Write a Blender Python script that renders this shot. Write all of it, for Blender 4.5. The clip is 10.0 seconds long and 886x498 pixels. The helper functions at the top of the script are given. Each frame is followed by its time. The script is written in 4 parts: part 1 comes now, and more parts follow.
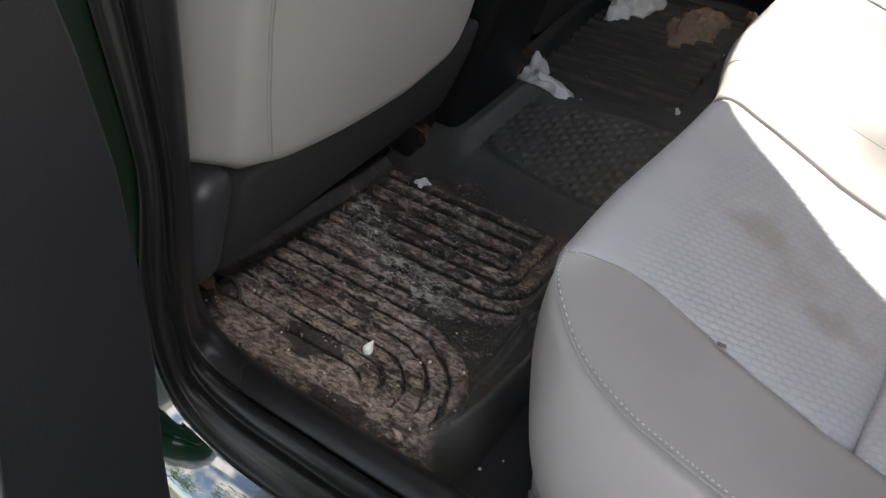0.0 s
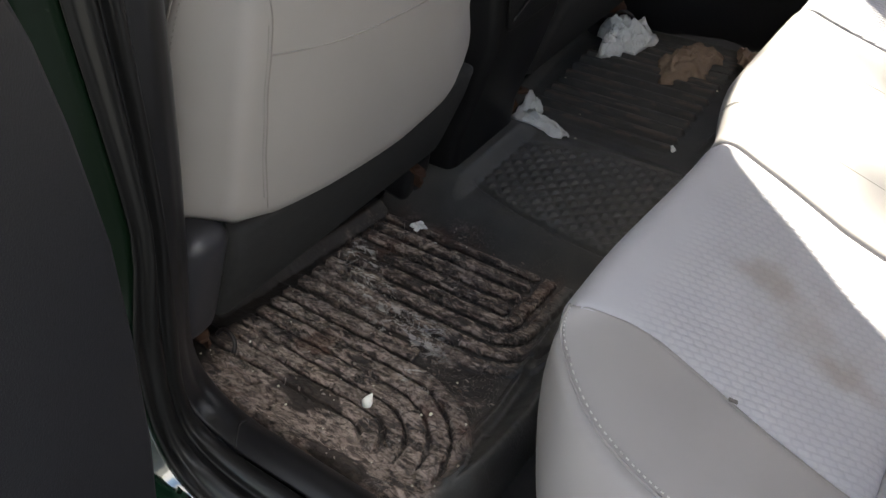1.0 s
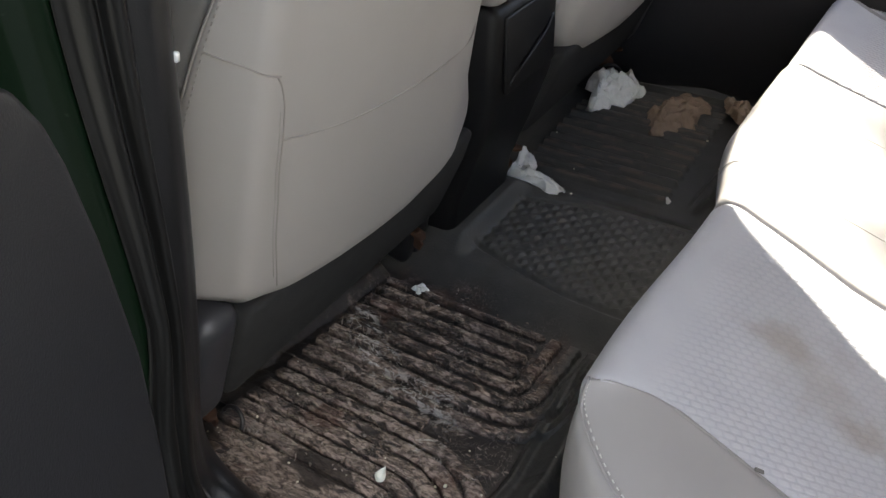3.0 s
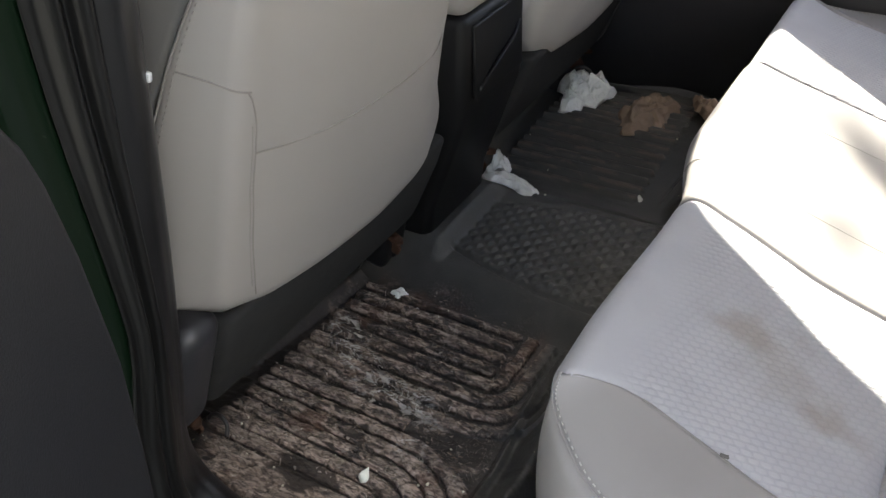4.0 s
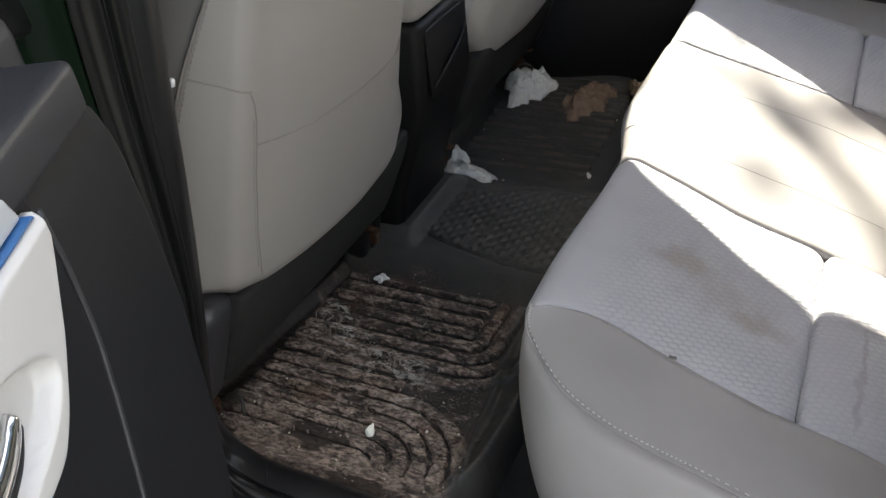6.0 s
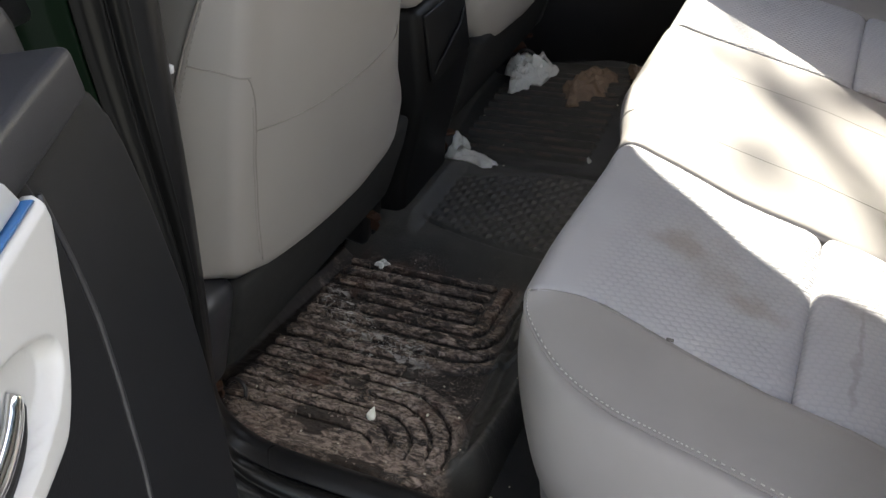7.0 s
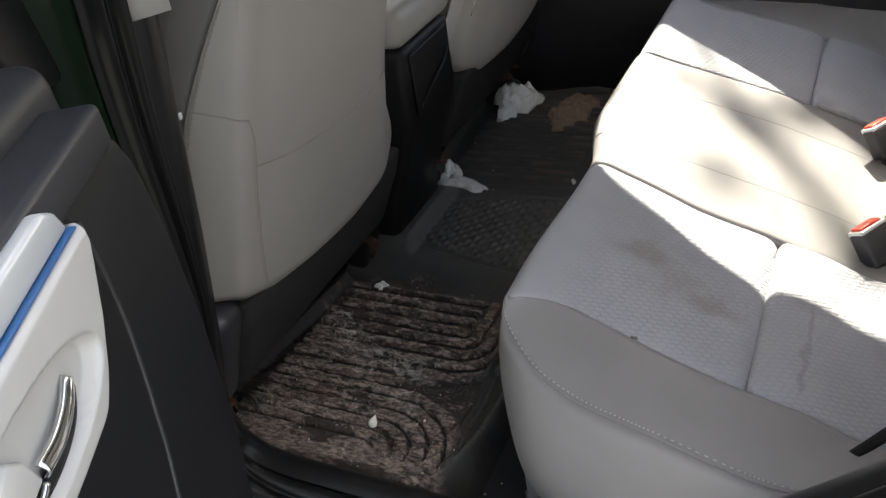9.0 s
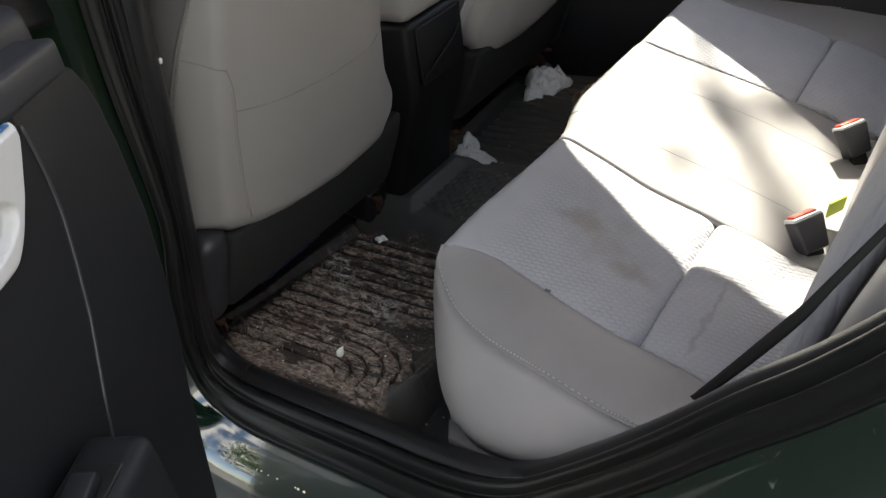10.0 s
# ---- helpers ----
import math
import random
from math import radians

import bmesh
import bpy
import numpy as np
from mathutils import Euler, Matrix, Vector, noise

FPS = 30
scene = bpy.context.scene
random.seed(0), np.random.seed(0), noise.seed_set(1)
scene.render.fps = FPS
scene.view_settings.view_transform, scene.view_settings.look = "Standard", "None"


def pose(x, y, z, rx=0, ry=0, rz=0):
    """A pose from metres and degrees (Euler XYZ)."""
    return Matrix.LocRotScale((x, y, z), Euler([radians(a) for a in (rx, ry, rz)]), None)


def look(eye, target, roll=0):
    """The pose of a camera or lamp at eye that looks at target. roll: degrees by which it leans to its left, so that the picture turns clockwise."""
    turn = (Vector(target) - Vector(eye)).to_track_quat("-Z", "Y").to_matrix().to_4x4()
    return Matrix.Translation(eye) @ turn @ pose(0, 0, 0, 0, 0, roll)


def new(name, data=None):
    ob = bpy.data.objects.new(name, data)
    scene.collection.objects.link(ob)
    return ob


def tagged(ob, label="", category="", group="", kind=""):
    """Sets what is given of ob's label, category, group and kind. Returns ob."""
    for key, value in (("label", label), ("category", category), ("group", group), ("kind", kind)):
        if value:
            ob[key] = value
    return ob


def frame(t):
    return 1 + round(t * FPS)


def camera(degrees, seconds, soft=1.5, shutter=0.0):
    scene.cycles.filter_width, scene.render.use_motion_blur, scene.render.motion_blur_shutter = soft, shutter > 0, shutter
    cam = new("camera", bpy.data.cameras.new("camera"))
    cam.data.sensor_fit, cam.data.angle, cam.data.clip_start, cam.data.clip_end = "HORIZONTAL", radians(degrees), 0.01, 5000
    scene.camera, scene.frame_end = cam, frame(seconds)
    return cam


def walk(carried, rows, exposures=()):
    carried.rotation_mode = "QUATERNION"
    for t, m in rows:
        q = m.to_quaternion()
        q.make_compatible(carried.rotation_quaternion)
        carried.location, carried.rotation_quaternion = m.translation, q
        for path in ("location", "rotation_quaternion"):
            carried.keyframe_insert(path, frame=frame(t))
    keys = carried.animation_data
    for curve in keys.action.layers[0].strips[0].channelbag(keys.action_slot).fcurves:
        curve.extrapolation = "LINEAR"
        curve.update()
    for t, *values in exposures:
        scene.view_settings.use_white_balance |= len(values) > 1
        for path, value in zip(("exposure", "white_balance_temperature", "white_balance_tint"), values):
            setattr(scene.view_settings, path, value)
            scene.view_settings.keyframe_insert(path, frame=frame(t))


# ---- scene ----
cam = camera(55.6, 10.0)
METRES, EYE, TILT, LEAN, TURN = 0.78, 1.19, -40.0, 0.0, 36.0
ROWS = [
    (0.0, 0.0, 0.0, 0.0, 0.0, 0.0, -0.0),
    (0.5, 0.0033, 0.0087, 0.019, -0.46, 0.55, 1.09),
    (1.0, -0.0135, 0.0242, 0.0377, -0.61, 1.85, 0.97),
    (1.5, -0.0614, 0.0271, 0.0399, 0.31, 2.38, -0.85),
    (2.0, -0.0655, 0.0312, 0.0653, 0.14, 3.26, 1.03),
    (2.5, -0.0531, 0.0347, 0.0792, -0.95, 4.35, 1.99),
    (4.0, -0.0353, -0.0105, 0.0807, -2.46, 4.83, 5.02),
    (4.5, 0.0061, -0.0837, 0.0279, 0.31, 6.92, 6.36),
    (5.0, -0.0363, -0.1516, -0.0078, -2.37, 7.79, 7.9),
    (5.5, -0.0788, -0.196, -0.0214, -4.36, 6.78, 10.85),
    (7.0, -0.077, -0.2117, -0.0281, -4.07, 5.11, 11.35),
    (7.5, -0.0702, -0.2334, -0.0398, -3.06, 5.17, 10.9),
    (8.0, -0.0725, -0.271, -0.0344, -2.78, 5.92, 13.56),
    (8.5, -0.0675, -0.3181, -0.0518, -3.82, 7.33, 13.97),
    (9.0, -0.0469, -0.362, -0.0751, -2.94, 7.33, 13.61),
    (9.5, 0.0541, -0.4309, -0.1157, 0.5, 7.76, 13.09),
    (10.0, 0.2166, -0.5463, -0.2201, 2.96, 7.41, 7.45),
]
BASE = pose(0, 0, EYE, -1.5) @ pose(0, 0, 0, TILT, LEAN, TURN)
walk(cam, [(t, BASE @ pose(METRES * x, METRES * y, METRES * z, 90 + pitch, roll, yaw)) for t, x, y, z, yaw, pitch, roll in ROWS],
     exposures=[(0.0, 3.13, 7250, 11), (2.5, 3.33, 7250, 11), (4.0, 3.38, 7250, 10), (5.5, 3.08, 7250, 10), (8.0, 2.80, 7250, 10), (10.0, 2.58, 7250, 10)])

# ---- light ----
world = bpy.data.worlds.new("sky")
scene.world = world
world.use_nodes = True
SUN_EL, SUN_AZ = 41.5, 14.0      # the sun stands over the far side of the car, a little to its front
sky = world.node_tree.nodes.new("ShaderNodeTexSky")
sky.sky_type, sky.sun_disc = "NISHITA", False
sky.sun_elevation, sky.sun_rotation = radians(SUN_EL), radians(-SUN_AZ)
back = world.node_tree.nodes["Background"]
back.inputs[1].default_value = 0.10
wn = world.node_tree
# scattered white clouds over the whole sky
cloud = wn.nodes.new("ShaderNodeTexNoise")
cloud.inputs["Scale"].default_value, cloud.inputs["Detail"].default_value = 2.6, 7.0
wn.links.new(wn.nodes.new("ShaderNodeTexCoord").outputs["Generated"], cloud.inputs["Vector"])
cover = wn.nodes.new("ShaderNodeMapRange")
cover.interpolation_type = "SMOOTHSTEP"
cover.inputs["From Min"].default_value, cover.inputs["From Max"].default_value = 0.44, 0.60
wn.links.new(cloud.outputs["Fac"], cover.inputs["Value"])
heaven = wn.nodes.new("ShaderNodeMix")
heaven.data_type = "RGBA"
heaven.inputs[7].default_value = (6.2, 6.3, 6.5, 1)
wn.links.new(cover.outputs[0], heaven.inputs[0])
wn.links.new(sky.outputs[0], heaven.inputs[6])
wn.links.new(heaven.outputs[2], back.inputs[0])
sun_way = Vector((-math.sin(radians(SUN_AZ)) * math.cos(radians(SUN_EL)), math.cos(radians(SUN_AZ)) * math.cos(radians(SUN_EL)), math.sin(radians(SUN_EL))))
sun = new("sun", bpy.data.lights.new("sun", "SUN"))
sun.data.energy, sun.data.angle, sun.data.color = 4.0, radians(0.6), (0.985, 0.985, 0.89)
sun.matrix_world = look(sun_way * 20, (0, 0, 0))


# ---- materials ----
def material(name, color, rough=0.6, metal=0.0, spread=0.25, scale=30.0, bump=0.15, fine=400.0, coat=0.0, spec=0.5):
    m = bpy.data.materials.new(name)
    m.use_nodes = True
    nt = m.node_tree
    b = nt.nodes["Principled BSDF"]
    b.inputs["Roughness"].default_value, b.inputs["Metallic"].default_value = rough, metal
    b.inputs["Coat Weight"].default_value = coat
    b.inputs["Specular IOR Level"].default_value = spec
    co = nt.nodes.new("ShaderNodeTexCoord")
    n1 = nt.nodes.new("ShaderNodeTexNoise")
    n1.inputs["Scale"].default_value, n1.inputs["Detail"].default_value = scale, 6.0
    n2 = nt.nodes.new("ShaderNodeTexNoise")
    n2.inputs["Scale"].default_value, n2.inputs["Detail"].default_value = fine, 3.0
    nt.links.new(co.outputs["Object"], n1.inputs["Vector"])
    nt.links.new(co.outputs["Object"], n2.inputs["Vector"])
    ramp = nt.nodes.new("ShaderNodeMix")
    ramp.data_type = "RGBA"
    ramp.inputs[6].default_value = (*[c * (1 - spread) for c in color], 1)
    ramp.inputs[7].default_value = (*[min(1, c * (1 + spread)) for c in color], 1)
    nt.links.new(n1.outputs["Fac"], ramp.inputs[0])
    nt.links.new(ramp.outputs[2], b.inputs["Base Color"])
    bp = nt.nodes.new("ShaderNodeBump")
    bp.inputs["Strength"].default_value, bp.inputs["Distance"].default_value = bump, 0.001
    nt.links.new(n2.outputs["Fac"], bp.inputs["Height"])
    nt.links.new(bp.outputs[0], b.inputs["Normal"])
    return m


vinyl = material("pale_vinyl", (0.285, 0.262, 0.247), 0.55, spread=0.06, scale=9, bump=0.12, fine=900)
side_cloth = material("grey_side_cloth", (0.112, 0.105, 0.101), 0.8, spread=0.1, scale=20, bump=0.3, fine=1200)
bench_vinyl = material("grey_bench_vinyl", (0.222, 0.210, 0.213), 0.5, spread=0.12, scale=10, bump=0.12, fine=900)
black_plastic = material("black_plastic", (0.0095, 0.0095, 0.0105), 0.36, spread=0.35, scale=18, bump=0.2, fine=700, spec=0.38)
door_plastic = material("charcoal_door_plastic", (0.0120, 0.0124, 0.0150), 0.48, spread=0.15, scale=8, bump=0.25, fine=800, spec=0.26)
console_plastic = material("console_plastic", (0.006, 0.006, 0.0065), 0.5, spread=0.3, scale=14, bump=0.3, fine=700, spec=0.22)
recliner_plastic = material("charcoal_plastic", (0.028, 0.028, 0.032), 0.42, spread=0.12, scale=8, bump=0.2, fine=800)
ridge_plastic = material("ridge_highlight", (0.028, 0.028, 0.031), 0.35, spread=0.3, scale=30, bump=0.1)
rubber = material("black_rubber", (0.007, 0.007, 0.007), 0.36, spread=0.3, scale=25, bump=0.15, fine=300, spec=0.22)
carpet = material("black_carpet", (0.016, 0.016, 0.016), 0.95, spread=0.5, scale=80, bump=0.8, fine=900)
green_paint = material("dark_green_paint", (0.003, 0.020, 0.010), 0.12, spread=0.2, scale=6, bump=0.10, fine=25, coat=1.0)
# paler copy of the charcoal plastic, with the light on it painted in
lit_plastic = material("lit_charcoal_plastic", (0.028, 0.028, 0.033), 0.42, spread=0.15, scale=8, bump=0.25, fine=800)
white_plastic = material("off_white_door_trim", (0.50, 0.485, 0.47), 0.4, spread=0.05, scale=6, bump=0.06, fine=600)
silver_plastic = material("silver_strip", (0.62, 0.63, 0.64), 0.3, metal=0.3, spread=0.05, scale=6, bump=0.05, fine=600)
blue_plastic = material("blue_pinstripe", (0.02, 0.10, 0.26), 0.35, spread=0.1, scale=10, bump=0.05)
navy_film = material("navy_plastic_film", (0.018, 0.022, 0.060), 0.4, spread=0.3, scale=40, bump=0.5, fine=120)
chrome = material("chrome", (0.75, 0.75, 0.76), 0.08, metal=1.0, spread=0.03, bump=0.0)
rust = material("rusty_steel", (0.070, 0.033, 0.019), 0.75, metal=0.3, spread=0.7, scale=60, bump=0.6)
popcorn_mat = material("popcorn", (0.95, 0.93, 0.80), 0.7, spread=0.12, scale=120, bump=0.3)
steel = material("bare_steel", (0.085, 0.08, 0.078), 0.45, metal=0.8, spread=0.4, scale=60, bump=0.4)
tissue = material("white_tissue", (0.78, 0.77, 0.73), 0.9, spread=0.08, scale=40, bump=1.0, fine=110)
tissue.node_tree.nodes["Bump"].inputs["Distance"].default_value = 0.004
kraft = material("brown_paper", (0.25, 0.175, 0.125), 0.9, spread=0.2, scale=40, bump=1.0, fine=110)
kraft.node_tree.nodes["Bump"].inputs["Distance"].default_value = 0.003
for paper in (tissue, kraft):
    pn = paper.node_tree
    facet = pn.nodes.new("ShaderNodeTexVoronoi")
    facet.inputs["Scale"].default_value = 42.0
    crease = pn.nodes.new("ShaderNodeBump")
    crease.inputs["Strength"].default_value, crease.inputs["Distance"].default_value = 0.9, 0.010
    pn.links.new(pn.nodes["Texture Coordinate"].outputs["Object"], facet.inputs["Vector"])
    pn.links.new(facet.outputs["Distance"], crease.inputs["Height"])
    pn.links.new(crease.outputs[0], pn.nodes["Bump"].inputs["Normal"])
red_plastic = material("red_button", (0.65, 0.06, 0.03), 0.35, spread=0.08, bump=0.03)
lime_plastic = material("lime_label", (0.50, 0.60, 0.06), 0.6, spread=0.15, bump=0.1)
webbing = material("black_belt_webbing", (0.006, 0.0055, 0.006), 0.7, spread=0.2, scale=60, bump=0.5, fine=700)
thread = material("pale_thread", (0.44, 0.43, 0.41), 0.8, spread=0.1)
black_cloth = material("black_cloth", (0.022, 0.0215, 0.0215), 0.9, spread=0.3, scale=40, bump=0.5, fine=900, spec=0.2)
seat_seam = material("pale_grey_seam", (0.235, 0.213, 0.20), 0.85, spread=0.1)
seam_mat = material("dark_seam", (0.10, 0.095, 0.09), 0.8, spread=0.2)
bench_seam = material("grey_seam", (0.22, 0.215, 0.21), 0.8, spread=0.1)
headliner = material("grey_headliner", (0.62, 0.60, 0.57), 0.9, spread=0.06, bump=0.3)
crumb_mat = material("pale_crumb", (0.75, 0.70, 0.55), 0.7, spread=0.15, scale=200, bump=0.4)
asphalt = material("grey_asphalt", (0.16, 0.158, 0.152), 0.85, spread=0.25, scale=3, bump=0.5, fine=60)
bark = material("bark", (0.10, 0.075, 0.055), 0.9, spread=0.4, scale=20, bump=0.8, fine=60)
leaf_mat = material("leaf", (0.06, 0.11, 0.03), 0.6, spread=0.4, scale=5, bump=0.1)
green_paint.node_tree.nodes["Principled BSDF"].inputs["Coat IOR"].default_value = 1.9
green_paint.node_tree.nodes["Principled BSDF"].inputs["Coat Roughness"].default_value = 0.03
# the body green with little gloss, which holds back the sky's sheen
dull_paint = material("dull_green_paint", (0.003, 0.014, 0.008), 0.45, spread=0.3, scale=6, bump=0.1, fine=300, spec=0.25)
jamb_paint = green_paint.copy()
jamb_paint.name = "dusty_dulled_jamb_paint"


tinted = bpy.data.materials.new("tinted_glass")
tinted.use_nodes = True
tb = tinted.node_tree.nodes["Principled BSDF"]
tb.inputs["Base Color"].default_value = (0.03, 0.045, 0.036, 1)
tb.inputs["Roughness"].default_value, tb.inputs["Transmission Weight"].default_value, tb.inputs["IOR"].default_value = 0.03, 1.0, 1.02


class Nodes:
    """Small helper to write node graphs as sums."""
    def __init__(self, m):
        self.nt = m.node_tree
        self.bsdf = self.nt.nodes["Principled BSDF"]
        self.co = self.nt.nodes.new("ShaderNodeTexCoord").outputs["Object"]
        split = self.nt.nodes.new("ShaderNodeSeparateXYZ")
        self.nt.links.new(self.co, split.inputs[0])
        self.x, self.y, self.z = split.outputs

    def put(self, socket, value):
        if hasattr(value, "links"):
            self.nt.links.new(value, socket)
        else:
            socket.default_value = value

    def math(self, op, a, b=0.0, clamp=False):
        n = self.nt.nodes.new("ShaderNodeMath")
        n.operation, n.use_clamp = op, clamp
        self.put(n.inputs[0], a)
        self.put(n.inputs[1], b)
        return n.outputs[0]

    def ramp(self, v, lo, hi, a=0.0, b=1.0):
        n = self.nt.nodes.new("ShaderNodeMapRange")
        n.interpolation_type = "SMOOTHSTEP"
        self.put(n.inputs[0], v)
        for k, w in enumerate((lo, hi, a, b)):
            n.inputs[k + 1].default_value = w
        return n.outputs[0]

    def noise(self, scale, detail=6.0, distort=0.0, stretch=(1, 1, 1), shift=(0, 0, 0)):
        mp = self.nt.nodes.new("ShaderNodeMapping")
        mp.inputs["Scale"].default_value, mp.inputs["Location"].default_value = stretch, shift
        self.nt.links.new(self.co, mp.inputs[0])
        n = self.nt.nodes.new("ShaderNodeTexNoise")
        n.inputs["Scale"].default_value, n.inputs["Detail"].default_value, n.inputs["Distortion"].default_value = scale, detail, distort
        self.nt.links.new(mp.outputs[0], n.inputs["Vector"])
        return n.outputs["Fac"]

    def mix(self, fac, a, b):
        n = self.nt.nodes.new("ShaderNodeMix")
        n.data_type = "RGBA"
        self.put(n.inputs[0], fac)
        self.put(n.inputs[6], a)
        self.put(n.inputs[7], b)
        return n.outputs[2]

    def bump(self, height, strength, distance, normal=None):
        n = self.nt.nodes.new("ShaderNodeBump")
        n.inputs["Strength"].default_value, n.inputs["Distance"].default_value = strength, distance
        self.put(n.inputs["Height"], height)
        if normal is not None:
            self.put(n.inputs["Normal"], normal)
        return n.outputs[0]

    def spot(self, x, y, rx, ry, soft=1.0):
        """1 at a place of the plan, fading to 0 at its edge, with an uneven outline."""
        dx = self.math("DIVIDE", self.math("SUBTRACT", self.x, x), rx)
        dy = self.math("DIVIDE", self.math("SUBTRACT", self.y, y), ry)
        d = self.math("SQRT", self.math("ADD", self.math("MULTIPLY", dx, dx), self.math("MULTIPLY", dy, dy)))
        d = self.math("ADD", d, self.math("MULTIPLY", self.math("SUBTRACT", self.noise(28, 5), 0.5), 1.5))
        return self.ramp(d, 1.0, 1.0 - soft)


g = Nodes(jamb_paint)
# coat cut by place: sky reflections kept only in the low front corner
dulling = g.math("MULTIPLY", g.ramp(g.math("ADD", g.x, g.math("MULTIPLY", g.math("SUBTRACT", g.noise(22, 5), 0.5), 0.10)), -0.505, -0.455), 0.88)
dulling = g.math("MAXIMUM", dulling, g.math("MULTIPLY", g.ramp(g.z, 0.62, 0.70), 0.9))
g.put(g.bsdf.inputs["Coat Weight"], g.math("SUBTRACT", 1.0, dulling))
g.put(g.bsdf.inputs["Roughness"], g.math("ADD", 0.12, g.math("MULTIPLY", dulling, 0.42)))
# pale dust flecks, only on the dulled part
dust = g.math("MULTIPLY", g.ramp(g.noise(85, 6, 0.4), 0.67, 0.77), dulling)
# the pillar's sky sheen is taken out through its gloss and colour
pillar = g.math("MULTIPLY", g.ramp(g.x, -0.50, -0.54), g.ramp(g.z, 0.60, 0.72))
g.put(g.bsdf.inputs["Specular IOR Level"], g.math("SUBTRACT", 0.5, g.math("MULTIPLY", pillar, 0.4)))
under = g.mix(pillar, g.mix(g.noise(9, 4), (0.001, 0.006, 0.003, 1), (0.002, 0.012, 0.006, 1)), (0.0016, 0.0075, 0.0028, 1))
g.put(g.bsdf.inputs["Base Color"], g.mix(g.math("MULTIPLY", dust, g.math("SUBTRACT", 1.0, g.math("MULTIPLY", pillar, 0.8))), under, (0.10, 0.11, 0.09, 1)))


def fresh(name, rough):
    m = bpy.data.materials.new(name)
    m.use_nodes = True
    g = Nodes(m)
    g.bsdf.inputs["Roughness"].default_value = rough
    return m, g


# the rubber mat, with dried mud in the near foot well
mat_rubber, g = fresh("floor_mat_rubber", 0.55)
g.bsdf.inputs["Specular IOR Level"].default_value = 0.36
base = g.mix(g.noise(26), (0.034, 0.033, 0.030, 1), (0.074, 0.071, 0.065, 1))
reach = g.math("ADD", g.x, g.math("MULTIPLY", g.math("SUBTRACT", g.y, 0.50), 0.16))
near = g.math("MULTIPLY", g.ramp(g.math("ADD", g.y, g.math("MULTIPLY", g.math("SUBTRACT", g.noise(12, 4), 0.5), 0.12)), 1.01, 0.92), g.ramp(reach, -0.375, -0.412))
near_well = near
edge_x = g.math("MAXIMUM", g.math("SUBTRACT", -0.795, g.math("MULTIPLY", g.math("SUBTRACT", g.y, 0.58), 0.10)), g.math("SUBTRACT", -0.765, g.math("MULTIPLY", g.math("SUBTRACT", g.y, 0.47), 0.40)))
near = g.math("MULTIPLY", near, g.ramp(g.math("ADD", g.math("SUBTRACT", g.x, edge_x), g.math("MULTIPLY", g.math("SUBTRACT", g.noise(24, 4), 0.5), 0.05)), -0.018, 0.012))
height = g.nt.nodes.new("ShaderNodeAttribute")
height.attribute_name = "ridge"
top = g.ramp(height.outputs["Fac"], 0.10, 0.55, 0.03, 1.0)                 # mud thins in the grooves, which also paints their shade
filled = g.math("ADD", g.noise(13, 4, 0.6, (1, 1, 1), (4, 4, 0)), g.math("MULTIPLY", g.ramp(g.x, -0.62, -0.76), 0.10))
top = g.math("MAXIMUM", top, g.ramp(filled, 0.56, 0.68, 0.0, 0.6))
top = g.math("MAXIMUM", top, g.ramp(g.y, 0.515, 0.495))
heavy = g.ramp(g.math("ADD", g.y, g.math("MULTIPLY", g.x, 0.35)), 0.62, 0.40)
chunks = g.math("ADD", g.math("MULTIPLY", g.noise(16, 5, 0.8), 0.38), g.math("MULTIPLY", g.noise(58, 6, 0.9, (0.7, 1.3, 1)), 0.62))
fibre = g.ramp(g.math("ABSOLUTE", g.math("SUBTRACT", g.noise(44, 4, 1.2, (0.6, 1.5, 1), (9, 5, 0)), 0.5)), 0.050, 0.012)
grit = g.ramp(g.noise(95, 5, 0.6, (0.75, 1.3, 1)), 0.36, 0.64)
mud = g.mix(grit, (0.135, 0.102, 0.084, 1), (0.41, 0.322, 0.268, 1))
mud = g.mix(g.math("MULTIPLY", fibre, 0.38), mud, (0.56, 0.445, 0.365, 1))
wet = g.mix(near_well, base, (0.030, 0.025, 0.022, 1))
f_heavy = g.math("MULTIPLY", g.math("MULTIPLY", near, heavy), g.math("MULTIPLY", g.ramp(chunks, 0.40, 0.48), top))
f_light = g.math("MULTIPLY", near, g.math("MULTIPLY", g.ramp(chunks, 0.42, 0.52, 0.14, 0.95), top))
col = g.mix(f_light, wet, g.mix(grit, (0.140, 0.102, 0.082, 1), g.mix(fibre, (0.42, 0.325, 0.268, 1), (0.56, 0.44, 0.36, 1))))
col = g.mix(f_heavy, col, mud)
# thin pale curls where the crust has peeled
curl = g.ramp(g.math("ABSOLUTE", g.math("SUBTRACT", g.noise(34, 3, 3.5), 0.5)), 0.020, 0.004)
curl = g.math("MULTIPLY", curl, g.ramp(g.noise(14, 3, 0.0, (1, 1, 1), (5, 9, 0)), 0.42, 0.52))
col = g.mix(g.math("MULTIPLY", g.math("MULTIPLY", near, curl), 0.45), col, (0.50, 0.43, 0.37, 1))
crack = g.ramp(g.math("ABSOLUTE", g.math("SUBTRACT", g.noise(60, 4, 0.5, (0.55, 1.5, 1), (2, 6, 0)), 0.5)), 0.045, 0.010)
col = g.mix(g.math("MULTIPLY", g.math("MULTIPLY", near, crack), 0.55), col, (0.032, 0.027, 0.024, 1))
